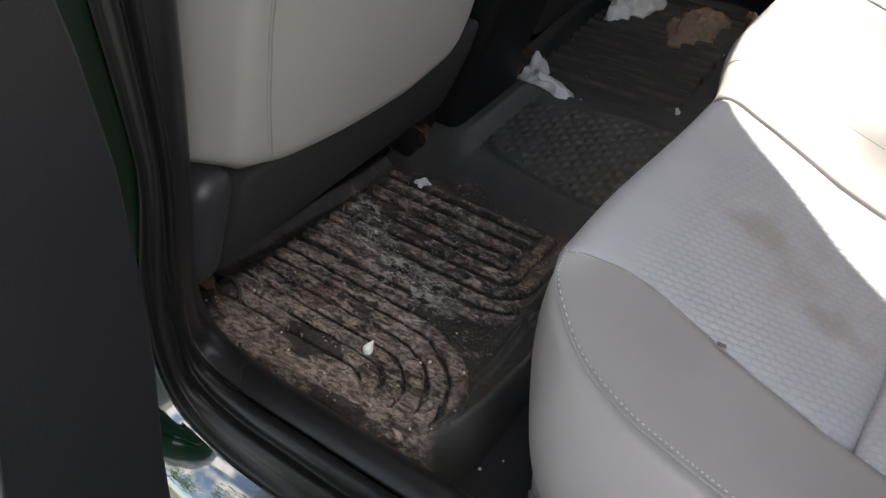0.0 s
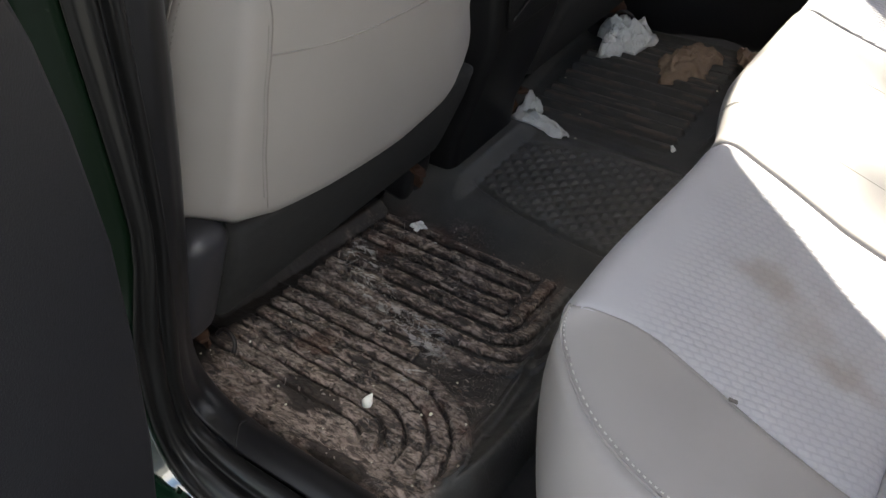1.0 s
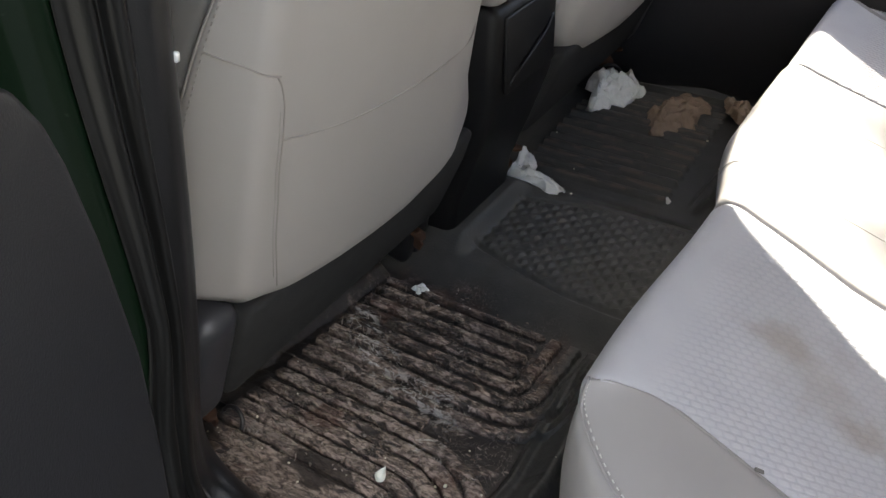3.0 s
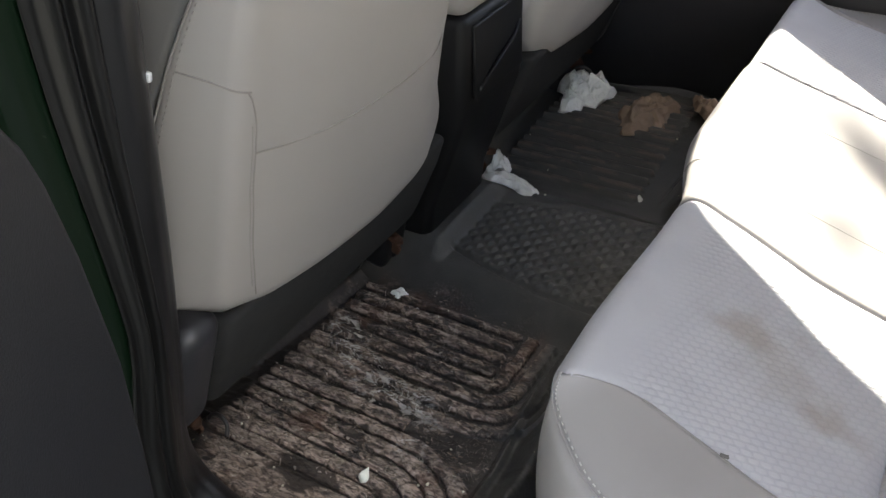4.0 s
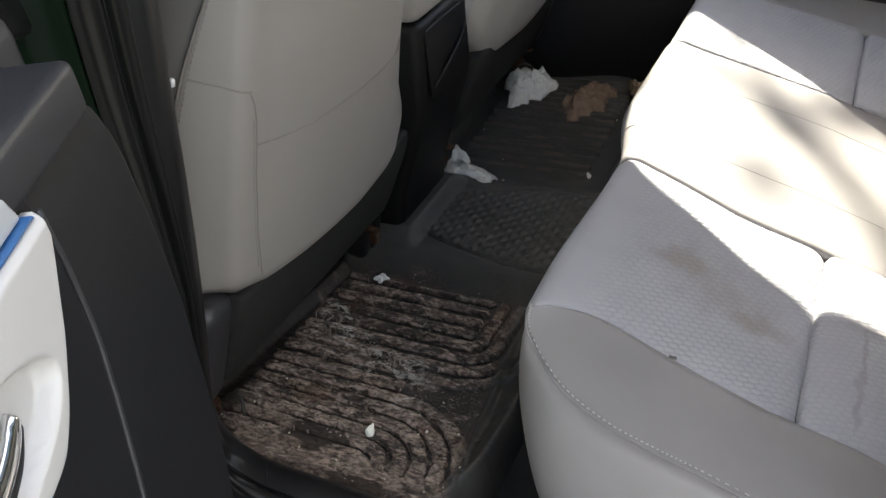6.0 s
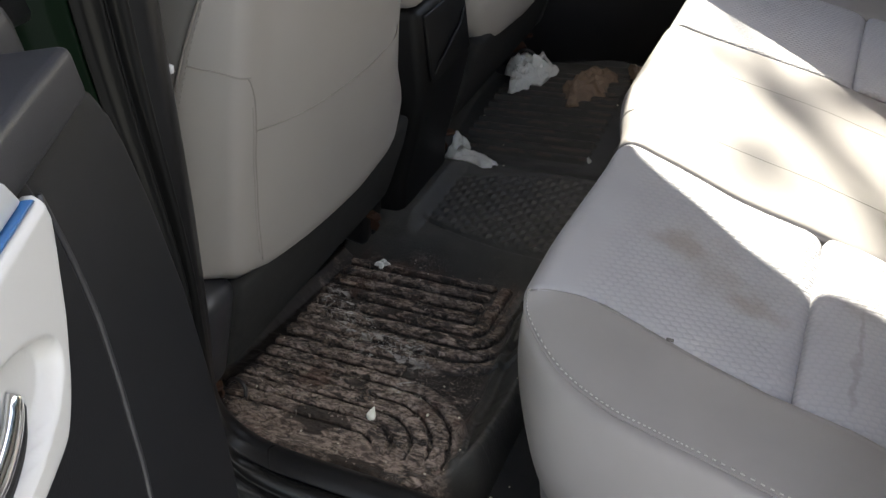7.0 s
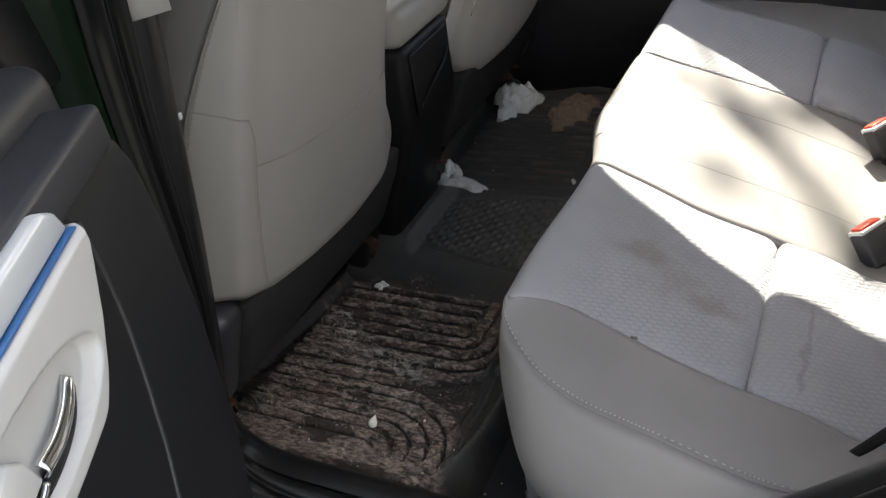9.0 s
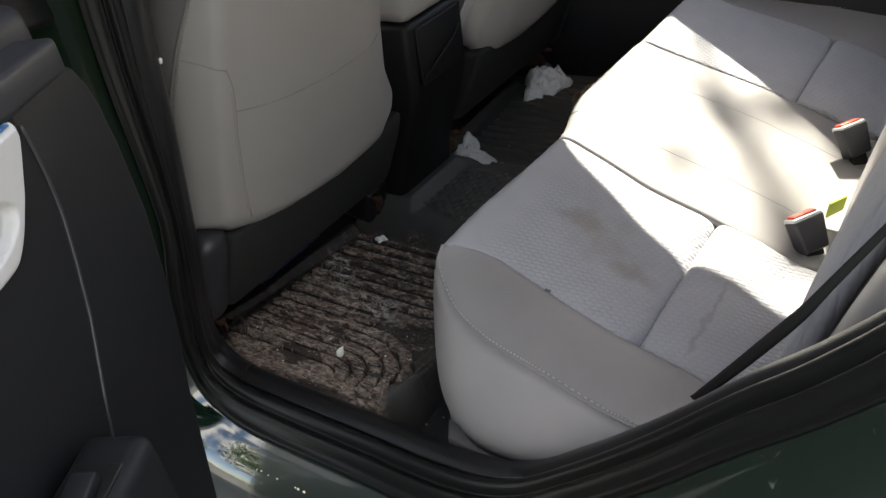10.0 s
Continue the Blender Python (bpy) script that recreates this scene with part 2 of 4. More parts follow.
drag = g.math("MULTIPLY", g.ramp(g.noise(26, 5, 0.7, (0.28, 1.9, 1), (6, 3, 0)), 0.48, 0.62), g.math("SUBTRACT", 1.0, g.math("MULTIPLY", heavy, 0.45)))
col = g.mix(g.math("MULTIPLY", g.math("MULTIPLY", near, drag), 0.50), col, (0.036, 0.030, 0.027, 1))
clear = g.math("MULTIPLY", g.math("MAXIMUM", g.spot(-0.62, 0.522, 0.06, 0.028, 0.2), g.spot(-0.515, 0.455, 0.05, 0.016, 0.2)), 0.9)
col = g.mix(clear, col, (0.045, 0.036, 0.031, 1))
line = g.math("ADD", 0.726, g.math("MULTIPLY", g.math("MAXIMUM", 0.0, g.math("SUBTRACT", -0.655, g.x)), 0.72))
band = g.ramp(g.math("ABSOLUTE", g.math("ADD", g.math("SUBTRACT", g.y, line), g.math("MULTIPLY", g.math("SUBTRACT", g.noise(14, 3), 0.5), 0.06))), 0.046, 0.020)
band = g.math("MULTIPLY", band, g.math("MULTIPLY", g.ramp(g.x, -0.50, -0.57), g.ramp(g.x, -0.83, -0.79)))
band = g.math("MAXIMUM", band, g.spot(-0.53, 0.645, 0.035, 0.025, 0.5))
streak = g.math("MAXIMUM", g.ramp(g.math("ABSOLUTE", g.math("SUBTRACT", g.noise(24, 5, 2.0, (0.7, 1.3, 1), (3, 1, 0)), 0.5)), 0.030, 0.006), g.ramp(g.noise(36, 6, 1.5, (0.7, 1.3, 1), (1, 4, 0)), 0.56, 0.62))
f_white = g.math("MULTIPLY", g.math("MULTIPLY", band, streak), g.ramp(g.noise(13, 3, 0.5, (1, 1, 1), (8, 3, 0)), 0.33, 0.43))
col = g.mix(g.math("MULTIPLY", f_white, 0.92), col, (0.56, 0.52, 0.475, 1))
rusty = g.math("MULTIPLY", near, g.ramp(g.noise(9, 4, 0.0, (1, 1, 1), (7, 2, 0)), 0.58, 0.68))
col = g.mix(g.math("MULTIPLY", rusty, 0.45), col, (0.12, 0.055, 0.035, 1))
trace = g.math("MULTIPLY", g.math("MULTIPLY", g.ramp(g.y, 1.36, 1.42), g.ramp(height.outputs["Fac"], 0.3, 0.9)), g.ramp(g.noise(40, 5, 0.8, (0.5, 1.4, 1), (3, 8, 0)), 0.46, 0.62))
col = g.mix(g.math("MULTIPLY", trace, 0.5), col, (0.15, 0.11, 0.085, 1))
dusty = g.math("MULTIPLY", g.ramp(g.noise(60, 4), 0.64, 0.74), 0.25)
col = g.mix(dusty, col, (0.12, 0.10, 0.085, 1))
g.put(g.bsdf.inputs["Base Color"], col)
g.put(g.bsdf.inputs["Roughness"], g.math("ADD", 0.52, g.math("MULTIPLY", g.math("MAXIMUM", f_heavy, f_light), 0.5)))
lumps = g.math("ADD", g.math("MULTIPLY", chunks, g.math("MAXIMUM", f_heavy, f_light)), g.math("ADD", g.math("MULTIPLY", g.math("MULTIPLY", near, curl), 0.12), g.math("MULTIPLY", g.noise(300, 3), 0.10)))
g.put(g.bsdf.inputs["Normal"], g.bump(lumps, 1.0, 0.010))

# the bench's cloth: small offset bricks, smooth along its front edge, with stains
bench_cloth, g = fresh("ribbed_bench_cloth", 0.85)
# small padded bricks, woven askew to the seat
SKEW = radians(22)
along_w = g.math("ADD", g.math("MULTIPLY", g.x, math.cos(SKEW) / 0.0125), g.math("MULTIPLY", g.y, math.sin(SKEW) / 0.0125))
across_w = g.math("ADD", g.math("MULTIPLY", g.x, -math.sin(SKEW) / 0.0080), g.math("MULTIPLY", g.y, math.cos(SKEW) / 0.0080))
odd = g.math("MULTIPLY", g.math("FLOOR", across_w), 0.5)
part_a = g.math("ABSOLUTE", g.math("SUBTRACT", g.math("FRACT", across_w), 0.5))
part_b = g.math("ABSOLUTE", g.math("SUBTRACT", g.math("FRACT", g.math("ADD", g.math("ADD", along_w, odd), 400.0)), 0.5))
lozenge = g.math("SUBTRACT", g.math("MULTIPLY", g.ramp(g.math("MULTIPLY", g.math("POWER", g.math("ADD", g.math("POWER", part_a, 3.0), g.math("POWER", part_b, 3.0)), 0.3333), 2.0), 1.12, 0.35), 2.0), 1.0)
there = g.ramp(g.x, -0.245, -0.19)
col = g.mix(g.noise(14, 5), (0.305, 0.305, 0.332, 1), (0.375, 0.375, 0.402, 1))
col = g.mix(g.math("MULTIPLY", g.ramp(g.math("MULTIPLY", lozenge, there), 0.1, -0.9), 0.22), col, (0.25, 0.25, 0.27, 1))
for sx, sy, rx, ry, k in ((-0.135, 0.775, 0.05, 0.035, 0.45), (-0.115, 0.765, 0.09, 0.07, 0.22), (-0.025, 0.715, 0.05, 0.028, 0.45), (-0.06, 0.73, 0.08, 0.05, 0.22), (0.10, 0.80, 0.05, 0.04, 0.2)):
    col = g.mix(g.math("MULTIPLY", g.spot(sx, sy, rx, ry, 0.9), k * 0.85), col, (0.19, 0.150, 0.112, 1))
drip = g.math("ABSOLUTE", g.math("ADD", g.math("SUBTRACT", g.x, 0.092), g.math("MULTIPLY", g.math("SUBTRACT", g.noise(22, 5), 0.5), 0.05)))
drip = g.math("MULTIPLY", g.ramp(drip, 0.006, 0.001), g.math("MULTIPLY", g.ramp(g.y, 0.60, 0.64), g.ramp(g.y, 0.82, 0.76)))
col = g.mix(g.math("MULTIPLY", drip, 0.32), col, (0.14, 0.13, 0.13, 1))
g.put(g.bsdf.inputs["Base Color"], col)
weave = g.bump(g.noise(1400, 2), 0.25, 0.0006)
g.put(g.bsdf.inputs["Normal"], g.bump(g.math("MULTIPLY", lozenge, there), 0.48, 0.0011, weave))


# ---- building helpers ----
def part(name, bm, mat, parent=None, label="", flat=False):
    me = bpy.data.meshes.new(name)
    bm.to_mesh(me)
    bm.free()
    for p in me.polygons:
        p.use_smooth = not flat
    me.materials.append(mat)
    ob = new(name, me)
    if parent is not None:
        ob.parent = parent
    if label:
        ob["label"] = label
    return ob


def thing(name, label, category, group="", kind=""):
    return tagged(new(name), label, category, group, kind)


def smooth(v, lo, hi):
    """0 below lo, 1 above hi, eased between."""
    t = min(1.0, max(0.0, (v - lo) / (hi - lo)))
    return t * t * (3 - 2 * t)


def curve_pts(pts, n):
    """n points along a smooth Catmull-Rom curve through pts."""
    p = np.array(pts, float)
    q = np.vstack([2 * p[0] - p[1], p, 2 * p[-1] - p[-2]])
    out = []
    for t in np.linspace(0, len(p) - 1 - 1e-9, n):
        i = int(t)
        u = t - i
        a, b, c, d = q[i:i + 4]
        out.append(0.5 * (2 * b + (c - a) * u + (2 * a - 5 * b + 4 * c - d) * u * u + (3 * b - a - 3 * c + d) * u ** 3))
    return np.array(out)


def mesh_from(verts, faces):
    bm = bmesh.new()
    vs = [bm.verts.new(v) for v in verts]
    for f in faces:
        bm.faces.new([vs[i] for i in f])
    bmesh.ops.recalc_face_normals(bm, faces=bm.faces)
    return bm


def shell(P, th, way=None):
    """A closed slab on the grid of points P[i, j]; th: its thickness, against the grid's normal or the given way."""
    nu, nv = P.shape[:2]
    N = np.cross(np.gradient(P, axis=0), np.gradient(P, axis=1))
    N /= np.maximum(np.linalg.norm(N, axis=2, keepdims=True), 1e-9)
    Q = P - (N if way is None else np.array(way, float)) * th
    verts = list(P.reshape(-1, 3)) + list(Q.reshape(-1, 3))
    k = nu * nv
    faces = []
    for i in range(nu - 1):
        for j in range(nv - 1):
            a, b, c, d = i * nv + j, (i + 1) * nv + j, (i + 1) * nv + j + 1, i * nv + j + 1
            faces += [(a, b, c, d), (k + d, k + c, k + b, k + a)]
    for i in range(nu - 1):
        for j in (0, nv - 1):
            a, b = i * nv + j, (i + 1) * nv + j
            faces.append((a, k + a, k + b, b) if j == 0 else (a, b, k + b, k + a))
    for j in range(nv - 1):
        for i in (0, nu - 1):
            a, b = i * nv + j, i * nv + j + 1
            faces.append((a, b, k + b, k + a) if i == 0 else (a, k + a, k + b, b))
    return mesh_from(verts, faces)


def tube(path, r, n=8):
    path = np.array(path, float)
    T = np.gradient(path, axis=0)
    verts, faces = [], []
    up = Vector((0.13, 0.21, 0.97))
    rr = r if hasattr(r, "__len__") else [r] * len(path)
    for p, t, q in zip(path, T, rr):
        t = Vector(t).normalized()
        a = t.cross(up).normalized()
        b = t.cross(a)
        for k in range(n):
            w = 2 * math.pi * k / n
            verts.append(Vector(p) + (a * math.cos(w) + b * math.sin(w)) * q)
    for i in range(len(path) - 1):
        for k in range(n):
            faces.append((i * n + k, i * n + (k + 1) % n, (i + 1) * n + (k + 1) % n, (i + 1) * n + k))
    faces += [tuple(range(n)), tuple((len(path) - 1) * n + k for k in range(n))]
    return mesh_from(verts, faces)


def box(x0, x1, y0, y1, z0, z1, bevel=0.01, seg=3):
    bm = bmesh.new()
    bmesh.ops.create_cube(bm, size=1)
    for v in bm.verts:
        v.co = Vector(((x0 + x1) / 2 + v.co.x * (x1 - x0), (y0 + y1) / 2 + v.co.y * (y1 - y0), (z0 + z1) / 2 + v.co.z * (z1 - z0)))
    if bevel:
        bmesh.ops.bevel(bm, geom=bm.edges[:], offset=bevel, segments=seg, affect="EDGES", profile=0.5)
    return bm


def prism(outline, z0, z1, bevel=0.0, seg=2):
    """The outline (x, y), lifted from z0 to z1."""
    bm = bmesh.new()
    f = bm.faces.new([bm.verts.new((x, y, z0)) for x, y in outline])
    ext = bmesh.ops.extrude_face_region(bm, geom=[f])
    for v in [g for g in ext["geom"] if isinstance(g, bmesh.types.BMVert)]:
        v.co.z = z1
    bmesh.ops.recalc_face_normals(bm, faces=bm.faces)
    if bevel:
        bmesh.ops.bevel(bm, geom=[e for e in bm.edges if e.calc_face_angle(0) > 0.5], offset=bevel, segments=seg, affect="EDGES", profile=0.5)
    return bm


def turned(bm, m):
    bmesh.ops.transform(bm, matrix=m, verts=bm.verts)
    return bm


def mirrored(bm, cy):
    bmesh.ops.transform(bm, matrix=Matrix.Translation((0, 2 * cy, 0)) @ Matrix.Diagonal((1, -1, 1, 1)), verts=bm.verts)
    bmesh.ops.reverse_faces(bm, faces=bm.faces)
    return bm


CY = 1.1675     # the car's middle


# ---- ground ----
bm = bmesh.new()
bmesh.ops.create_grid(bm, x_segments=40, y_segments=40, size=400)
tagged(part("ground", bm, asphalt), "pale dry concrete ground beside the car", "ground", kind="structure")

# ---- greenery round the car ----
def tree(x, y, cx, cy, cz, r, clumps, seed, label, spray=0.0, leaves=9, size=1.0):
    rng = random.Random(seed)
    ob = thing("tree", label, "tree")
    top = Vector((cx, cy, cz))
    foot = Vector((x, y, 0))
    part("trunk", tube(curve_pts([foot, foot.lerp(top, 0.4) + Vector((0.1, 0.05, 0)), top], 16), [0.14 * (1 - k / 17) + 0.02 for k in range(16)], 10), bark, ob)
    bm = bmesh.new()
    for c in range(clumps):
        d = Vector((rng.gauss(0, 1), rng.gauss(0, 1), rng.gauss(0, 0.8))).normalized() * r * rng.uniform(0.25, 1.0)
        p = top + d
        twig = Vector((rng.gauss(0, 1), rng.gauss(0, 1), rng.gauss(0, 0.6))).normalized()
        for _ in range(leaves):
            q = p + twig * rng.gauss(0, spray) + Vector((rng.gauss(0, 0.13), rng.gauss(0, 0.13), rng.gauss(0, 0.10))) * (0.6 if spray else 1)
            m = Matrix.Translation(q) @ Euler((rng.uniform(0, 6.3), rng.uniform(0, 6.3), rng.uniform(0, 6.3))).to_matrix().to_4x4()
            L, W = rng.uniform(0.07, 0.13) * size, rng.uniform(0.03, 0.05) * size
            v = [bm.verts.new(m @ Vector(k)) for k in ((-L, 0, 0), (-L * 0.3, W, 0.01), (L * 0.4, W * 0.8, 0.01), (L, 0, -0.01), (L * 0.4, -W * 0.8, 0.01), (-L * 0.3, -W, 0.01))]
            bm.faces.new(v)
    part("crown", bm, leaf_mat, ob, flat=True)
    for c in range(7):
        d = Vector((rng.gauss(0, 1), rng.gauss(0, 1), rng.gauss(0, 0.7))).normalized() * r * 0.85
        part("limb", tube(curve_pts([foot.lerp(top, 0.75), top + d * 0.4 + Vector((0, 0, 0.1)), top + d], 10), [0.035 * (1 - k / 10) + 0.006 for k in range(10)], 7), bark, ob)
    return ob


tree(1.6, 8.9, -0.6, 6.5, 6.0, 1.9, 150, 29, "leafy tree that shades the far side of the car", 0.30, 5, 0.85)
# unseen trees, added so the sill mirrors dark leaves instead of sky
for k, (tx, ty, tz, tr, n) in enumerate(((-5.5, -5.5, 4.6, 2.8, 430), (-9.5, -8.0, 4.5, 2.8, 300), (-1.8, -11.0, 4.0, 2.5, 260), (9.5, -13.0, 3.0, 2.2, 150))):
    tree(tx, ty, tx, ty, tz, tr, n, 20 + k, "unseen leafy green tree on the near side, mirrored in the sill")

# ---- door opening: trim, seals and painted jamb, swept along the opening's edge ----
INNER = curve_pts([(-0.488, 1.42), (-0.527, 1.2), (-0.567, 1.0), (-0.607, 0.80), (-0.650, 0.62), (-0.682, 0.50), (-0.678, 0.43), (-0.62, 0.398), (-0.5, 0.395), (-0.33, 0.395), (-0.16, 0.396),
                   (-0.05, 0.432), (0.05, 0.514), (0.15, 0.612), (0.24, 0.712), (0.31, 0.784), (0.38, 0.872), (0.45, 0.995), (0.48, 1.2), (0.44, 1.42)], 100)
OUTER = curve_pts([(-0.500, 1.42), (-0.540, 1.2), (-0.568, 1.0), (-0.573, 0.80), (-0.588, 0.62), (-0.604, 0.51), (-0.594, 0.438), (-0.545, 0.405), (-0.46, 0.396), (-0.32, 0.395), (-0.16, 0.396),
                   (-0.05, 0.432), (0.05, 0.514), (0.15, 0.612), (0.24, 0.712), (0.31, 0.784), (0.38, 0.872), (0.45, 0.995), (0.48, 1.2), (0.44, 1.42)], 100)


def swept(profile, n=28):
    """A profile of (y, outward) points, swept along the opening's edge, which leads from INNER at y 0.40 to OUTER at y 0.305."""
    prof = curve_pts(profile, n)
    P = np.zeros((len(INNER), len(prof), 3))
    for j, (y, r) in enumerate(prof):
        k = min(1.0, max(0.0, (0.40 - y) / 0.095))
        path = INNER * (1 - k) + OUTER * k
        T = np.gradient(path, axis=0)
        T /= np.linalg.norm(T, axis=1, keepdims=True)
        flat = np.interp(y, [0.225, 0.301, 0.371, 0.5], [0.225, 0.330, 0.371, 0.5])      # narrower seals and a wider jamb on the front pillar
        front = np.array([smooth(z, 0.60, 0.76) if x < -0.3 else 0.0 for x, z in path])
        P[:, j, 0], P[:, j, 1], P[:, j, 2] = path[:, 0] + T[:, 1] * r, y + (flat - y) * front, path[:, 1] - T[:, 0] * r
    return P


frame_ob = thing("door_frame", "black trimmed car door opening with rubber seals and dark green jamb", "door frame", kind="structure")
part("inner_trim", shell(swept([(0.437, 0.078), (0.434, 0.050), (0.428, 0.018), (0.410, -0.005), (0.390, -0.012), (0.372, -0.006)]), -0.012), black_plastic, frame_ob)
part("door_seal", shell(swept([(0.371, 0.002), (0.366, -0.012), (0.357, -0.018), (0.347, -0.014), (0.341, -0.004), (0.335, -0.006), (0.328, -0.009), (0.320, -0.003), (0.314, 0.006), (0.302, 0.010)], 40), -0.008), rubber, frame_ob)
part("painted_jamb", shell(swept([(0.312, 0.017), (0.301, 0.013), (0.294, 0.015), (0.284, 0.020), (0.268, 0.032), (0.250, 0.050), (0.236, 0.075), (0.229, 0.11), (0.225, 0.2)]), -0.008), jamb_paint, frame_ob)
part("pillar_back", shell(swept([(0.436, 0.074), (0.452, 0.10), (0.474, 0.14), (0.474, 0.2)], 8), 0.02), black_plastic, frame_ob)

JOINT = int(np.argmin(np.hypot(INNER[:50, 0] + 0.615, INNER[:50, 1] - 0.40)))
joint = swept([(0.432, 0.030), (0.410, -0.0052), (0.390, -0.0122), (0.374, -0.0066)], 16)[JOINT]
part("trim_joint", tube([tuple(p) for p in joint], 0.0012, 6), black_cloth, frame_ob)

# ---- floor ----
tagged(part("floor", box(-1.75, 0.2, 0.40, 1.93, 0.20, 0.262, 0.01), carpet), "black carpeted car floor", "floor", kind="structure")

# ---- front seat ----
def seat_back_x(z):
    return -0.66 + 0.34 * (z - 0.62)


def side_wrap(z):
    """How far the pale cover reaches round the seat's side."""
    return float(np.interp(z, [0.6, 0.76, 0.86, 0.93, 0.98, 1.03, 1.08, 1.14], [1, 1, 0.90, 0.73, 0.60, 0.44, 0.25, 0.10]))


def front_seat(sign):
    """sign 1: the near one; -1: the far one, its mirror image about the car's middle."""
    flip = (lambda b: b) if sign > 0 else (lambda b: mirrored(b, CY))
    ob = thing("front_seat", "front car seat with pale grey vinyl back and black base" if sign > 0 else "far front car seat with pale grey back, beside the console", "car seat", "front seats")
    nz, nu = 40, 60
    P = np.zeros((nz, nu, 3))
    for i, w in enumerate(np.linspace(0, 1, nz)):
        ring = []
        zc = 0.60 + w * 0.58
        y0 = 0.492 + 0.02 * max(0, w - 0.6) / 0.4
        y1 = float(np.interp(zc, [0.60, 0.65, 0.72, 0.82, 0.92, 1.0, 1.08, 1.2], [1.005, 1.003, 0.965, 0.938, 0.922, 0.930, 0.948, 0.95]))
        r = 0.05
        depth = 0.075
        fs = side_wrap(zc)
        ring += [(y0 - 0.034 * fs, -depth * 1.15 * fs - 0.004), (y0 - 0.022 * fs, -depth * 0.7 * fs - 0.003), (y0 - 0.009 * fs, -0.026 * fs - 0.002), (y0 + 0.001, -0.009), (y0 + 0.016, -0.001), (y0 + 0.045, 0.003)]
        for y in np.linspace(y0 + 0.09, y1 - 0.09, 6):
            b = (y - y0) / (y1 - y0)
            ring.append((y, 0.022 * math.sin(math.pi * b)))
        ring += [(y1 - 0.045, -0.004), (y1 - 0.012, -0.02), (y1, -r), (y1, -depth * 0.8), (y1 - 0.01, -depth * 1.2)]
        c = curve_pts(ring, nu)
        for j, (y, dx) in enumerate(c):
            b = min(1, max(0, (y - y0) / (y1 - y0)))
            hem = float(np.interp(b, [0, 0.04, 0.14, 0.3, 0.6, 0.85, 0.95, 1], [0.020, 0.004, -0.014, -0.025, -0.037, -0.032, -0.015, 0.02]))
            z = zc + hem * (1 - w) ** 2
            tuck = -0.02 * max(0, 1 - w / 0.05) ** 2
            P[i, j] = (seat_back_x(z) + dx + tuck, y, z)
    part("rear_cover", flip(shell(P[::-1], 0.02)), vinyl, ob, "pale grey vinyl seat back cover")
    # the darker side in front of the cover
    S = np.zeros((20, 10, 3))
    for i, w in enumerate(np.linspace(0, 1, 20)):
        z = 0.60 + w * 0.56
        for j, u in enumerate(np.linspace(0, 1, 10)):
            S[i, j] = (seat_back_x(z) - 0.006 - 0.084 * side_wrap(z) - 0.13 * u, 0.4945 - 0.034 * side_wrap(z) + 0.02 * max(0, w - 0.6) / 0.4 - 0.022 * math.sin(u * 2.4), z)
    part("side_bolster", flip(shell(S, 0.03)), side_cloth, ob, "dark grey cloth side bolster")
    core = []
    for w in np.linspace(0, 1, 8):
        z = 0.60 + w * 0.575
        core.append([(seat_back_x(z) - 0.25, y, z) for y in (0.50, 0.915)] + [(seat_back_x(z) - 0.05, y, z) for y in (0.915, 0.50)])
    v = [p for ring in core for p in ring]
    f = [(4 * i + k, 4 * i + (k + 1) % 4, 4 * i + 4 + (k + 1) % 4, 4 * i + 4 + k) for i in range(7) for k in range(4)] + [(0, 1, 2, 3), (28, 29, 30, 31)]
    part("front_padding", flip(mesh_from(v, f)), vinyl, ob)
    # seams on the cover
    def on_back(y, z):
        i = int(np.argmin(np.abs(P[:, 30, 2] - z)))
        row = P[i, 10:52]
        k = np.argsort(row[:, 1])
        x = float(np.interp(y, row[k, 1], row[k, 0])) + 0.34 * (z - float(np.interp(y, row[k, 1], row[k, 2])))
        return (x + 0.0004, y, z)
    part("seam", flip(tube(curve_pts([on_back(y, z) for y, z in ((0.5425, 0.622), (0.537, 0.66), (0.530, 0.71), (0.526, 0.76), (0.522, 0.80), (0.521, 0.842), (0.518, 0.88), (0.512, 0.905))] + [on_back(0.506, 0.918)], 50), 0.0009, 6)), seat_seam, ob)
    corner = int(np.argmax(P[20, :, 1] > 0.507))
    across = []
    for j in range(corner, -1, -2):
        z = 0.917 + 0.030 * (corner - j) / max(1, corner)
        across.append(tuple(float(np.interp(z, P[:, j, 2], P[:, j, k])) + o for k, o in ((0, 0.0005), (1, -0.0006), (2, 0.0))))
    part("seam", flip(tube(curve_pts(across, 20), 0.0010, 6)), seat_seam, ob)
    edge = [tuple(P[i, 0] + np.array((0.0005, -0.0012, 0))) for i in range(1, nz - 1, 2)]
    part("seam", flip(tube(curve_pts(edge, 50), 0.0012, 6)), seat_seam, ob)
    for line in ([tuple(P[i, 1] + np.array((0.0006, -0.0012, 0))) for i in range(1, nz - 1, 2)], [on_back(y - 0.0045, z) for y, z in ((0.540, 0.64), (0.537, 0.66), (0.530, 0.71), (0.526, 0.76), (0.522, 0.80), (0.521, 0.842), (0.518, 0.88))]):
        bm = bmesh.new()
        row = curve_pts(line, 150)
        for k in range(2, 148, 2):
            p, q = Vector(row[k]), Vector(row[k + 1])
            stitch = bmesh.ops.create_cube(bm, size=1)["verts"]
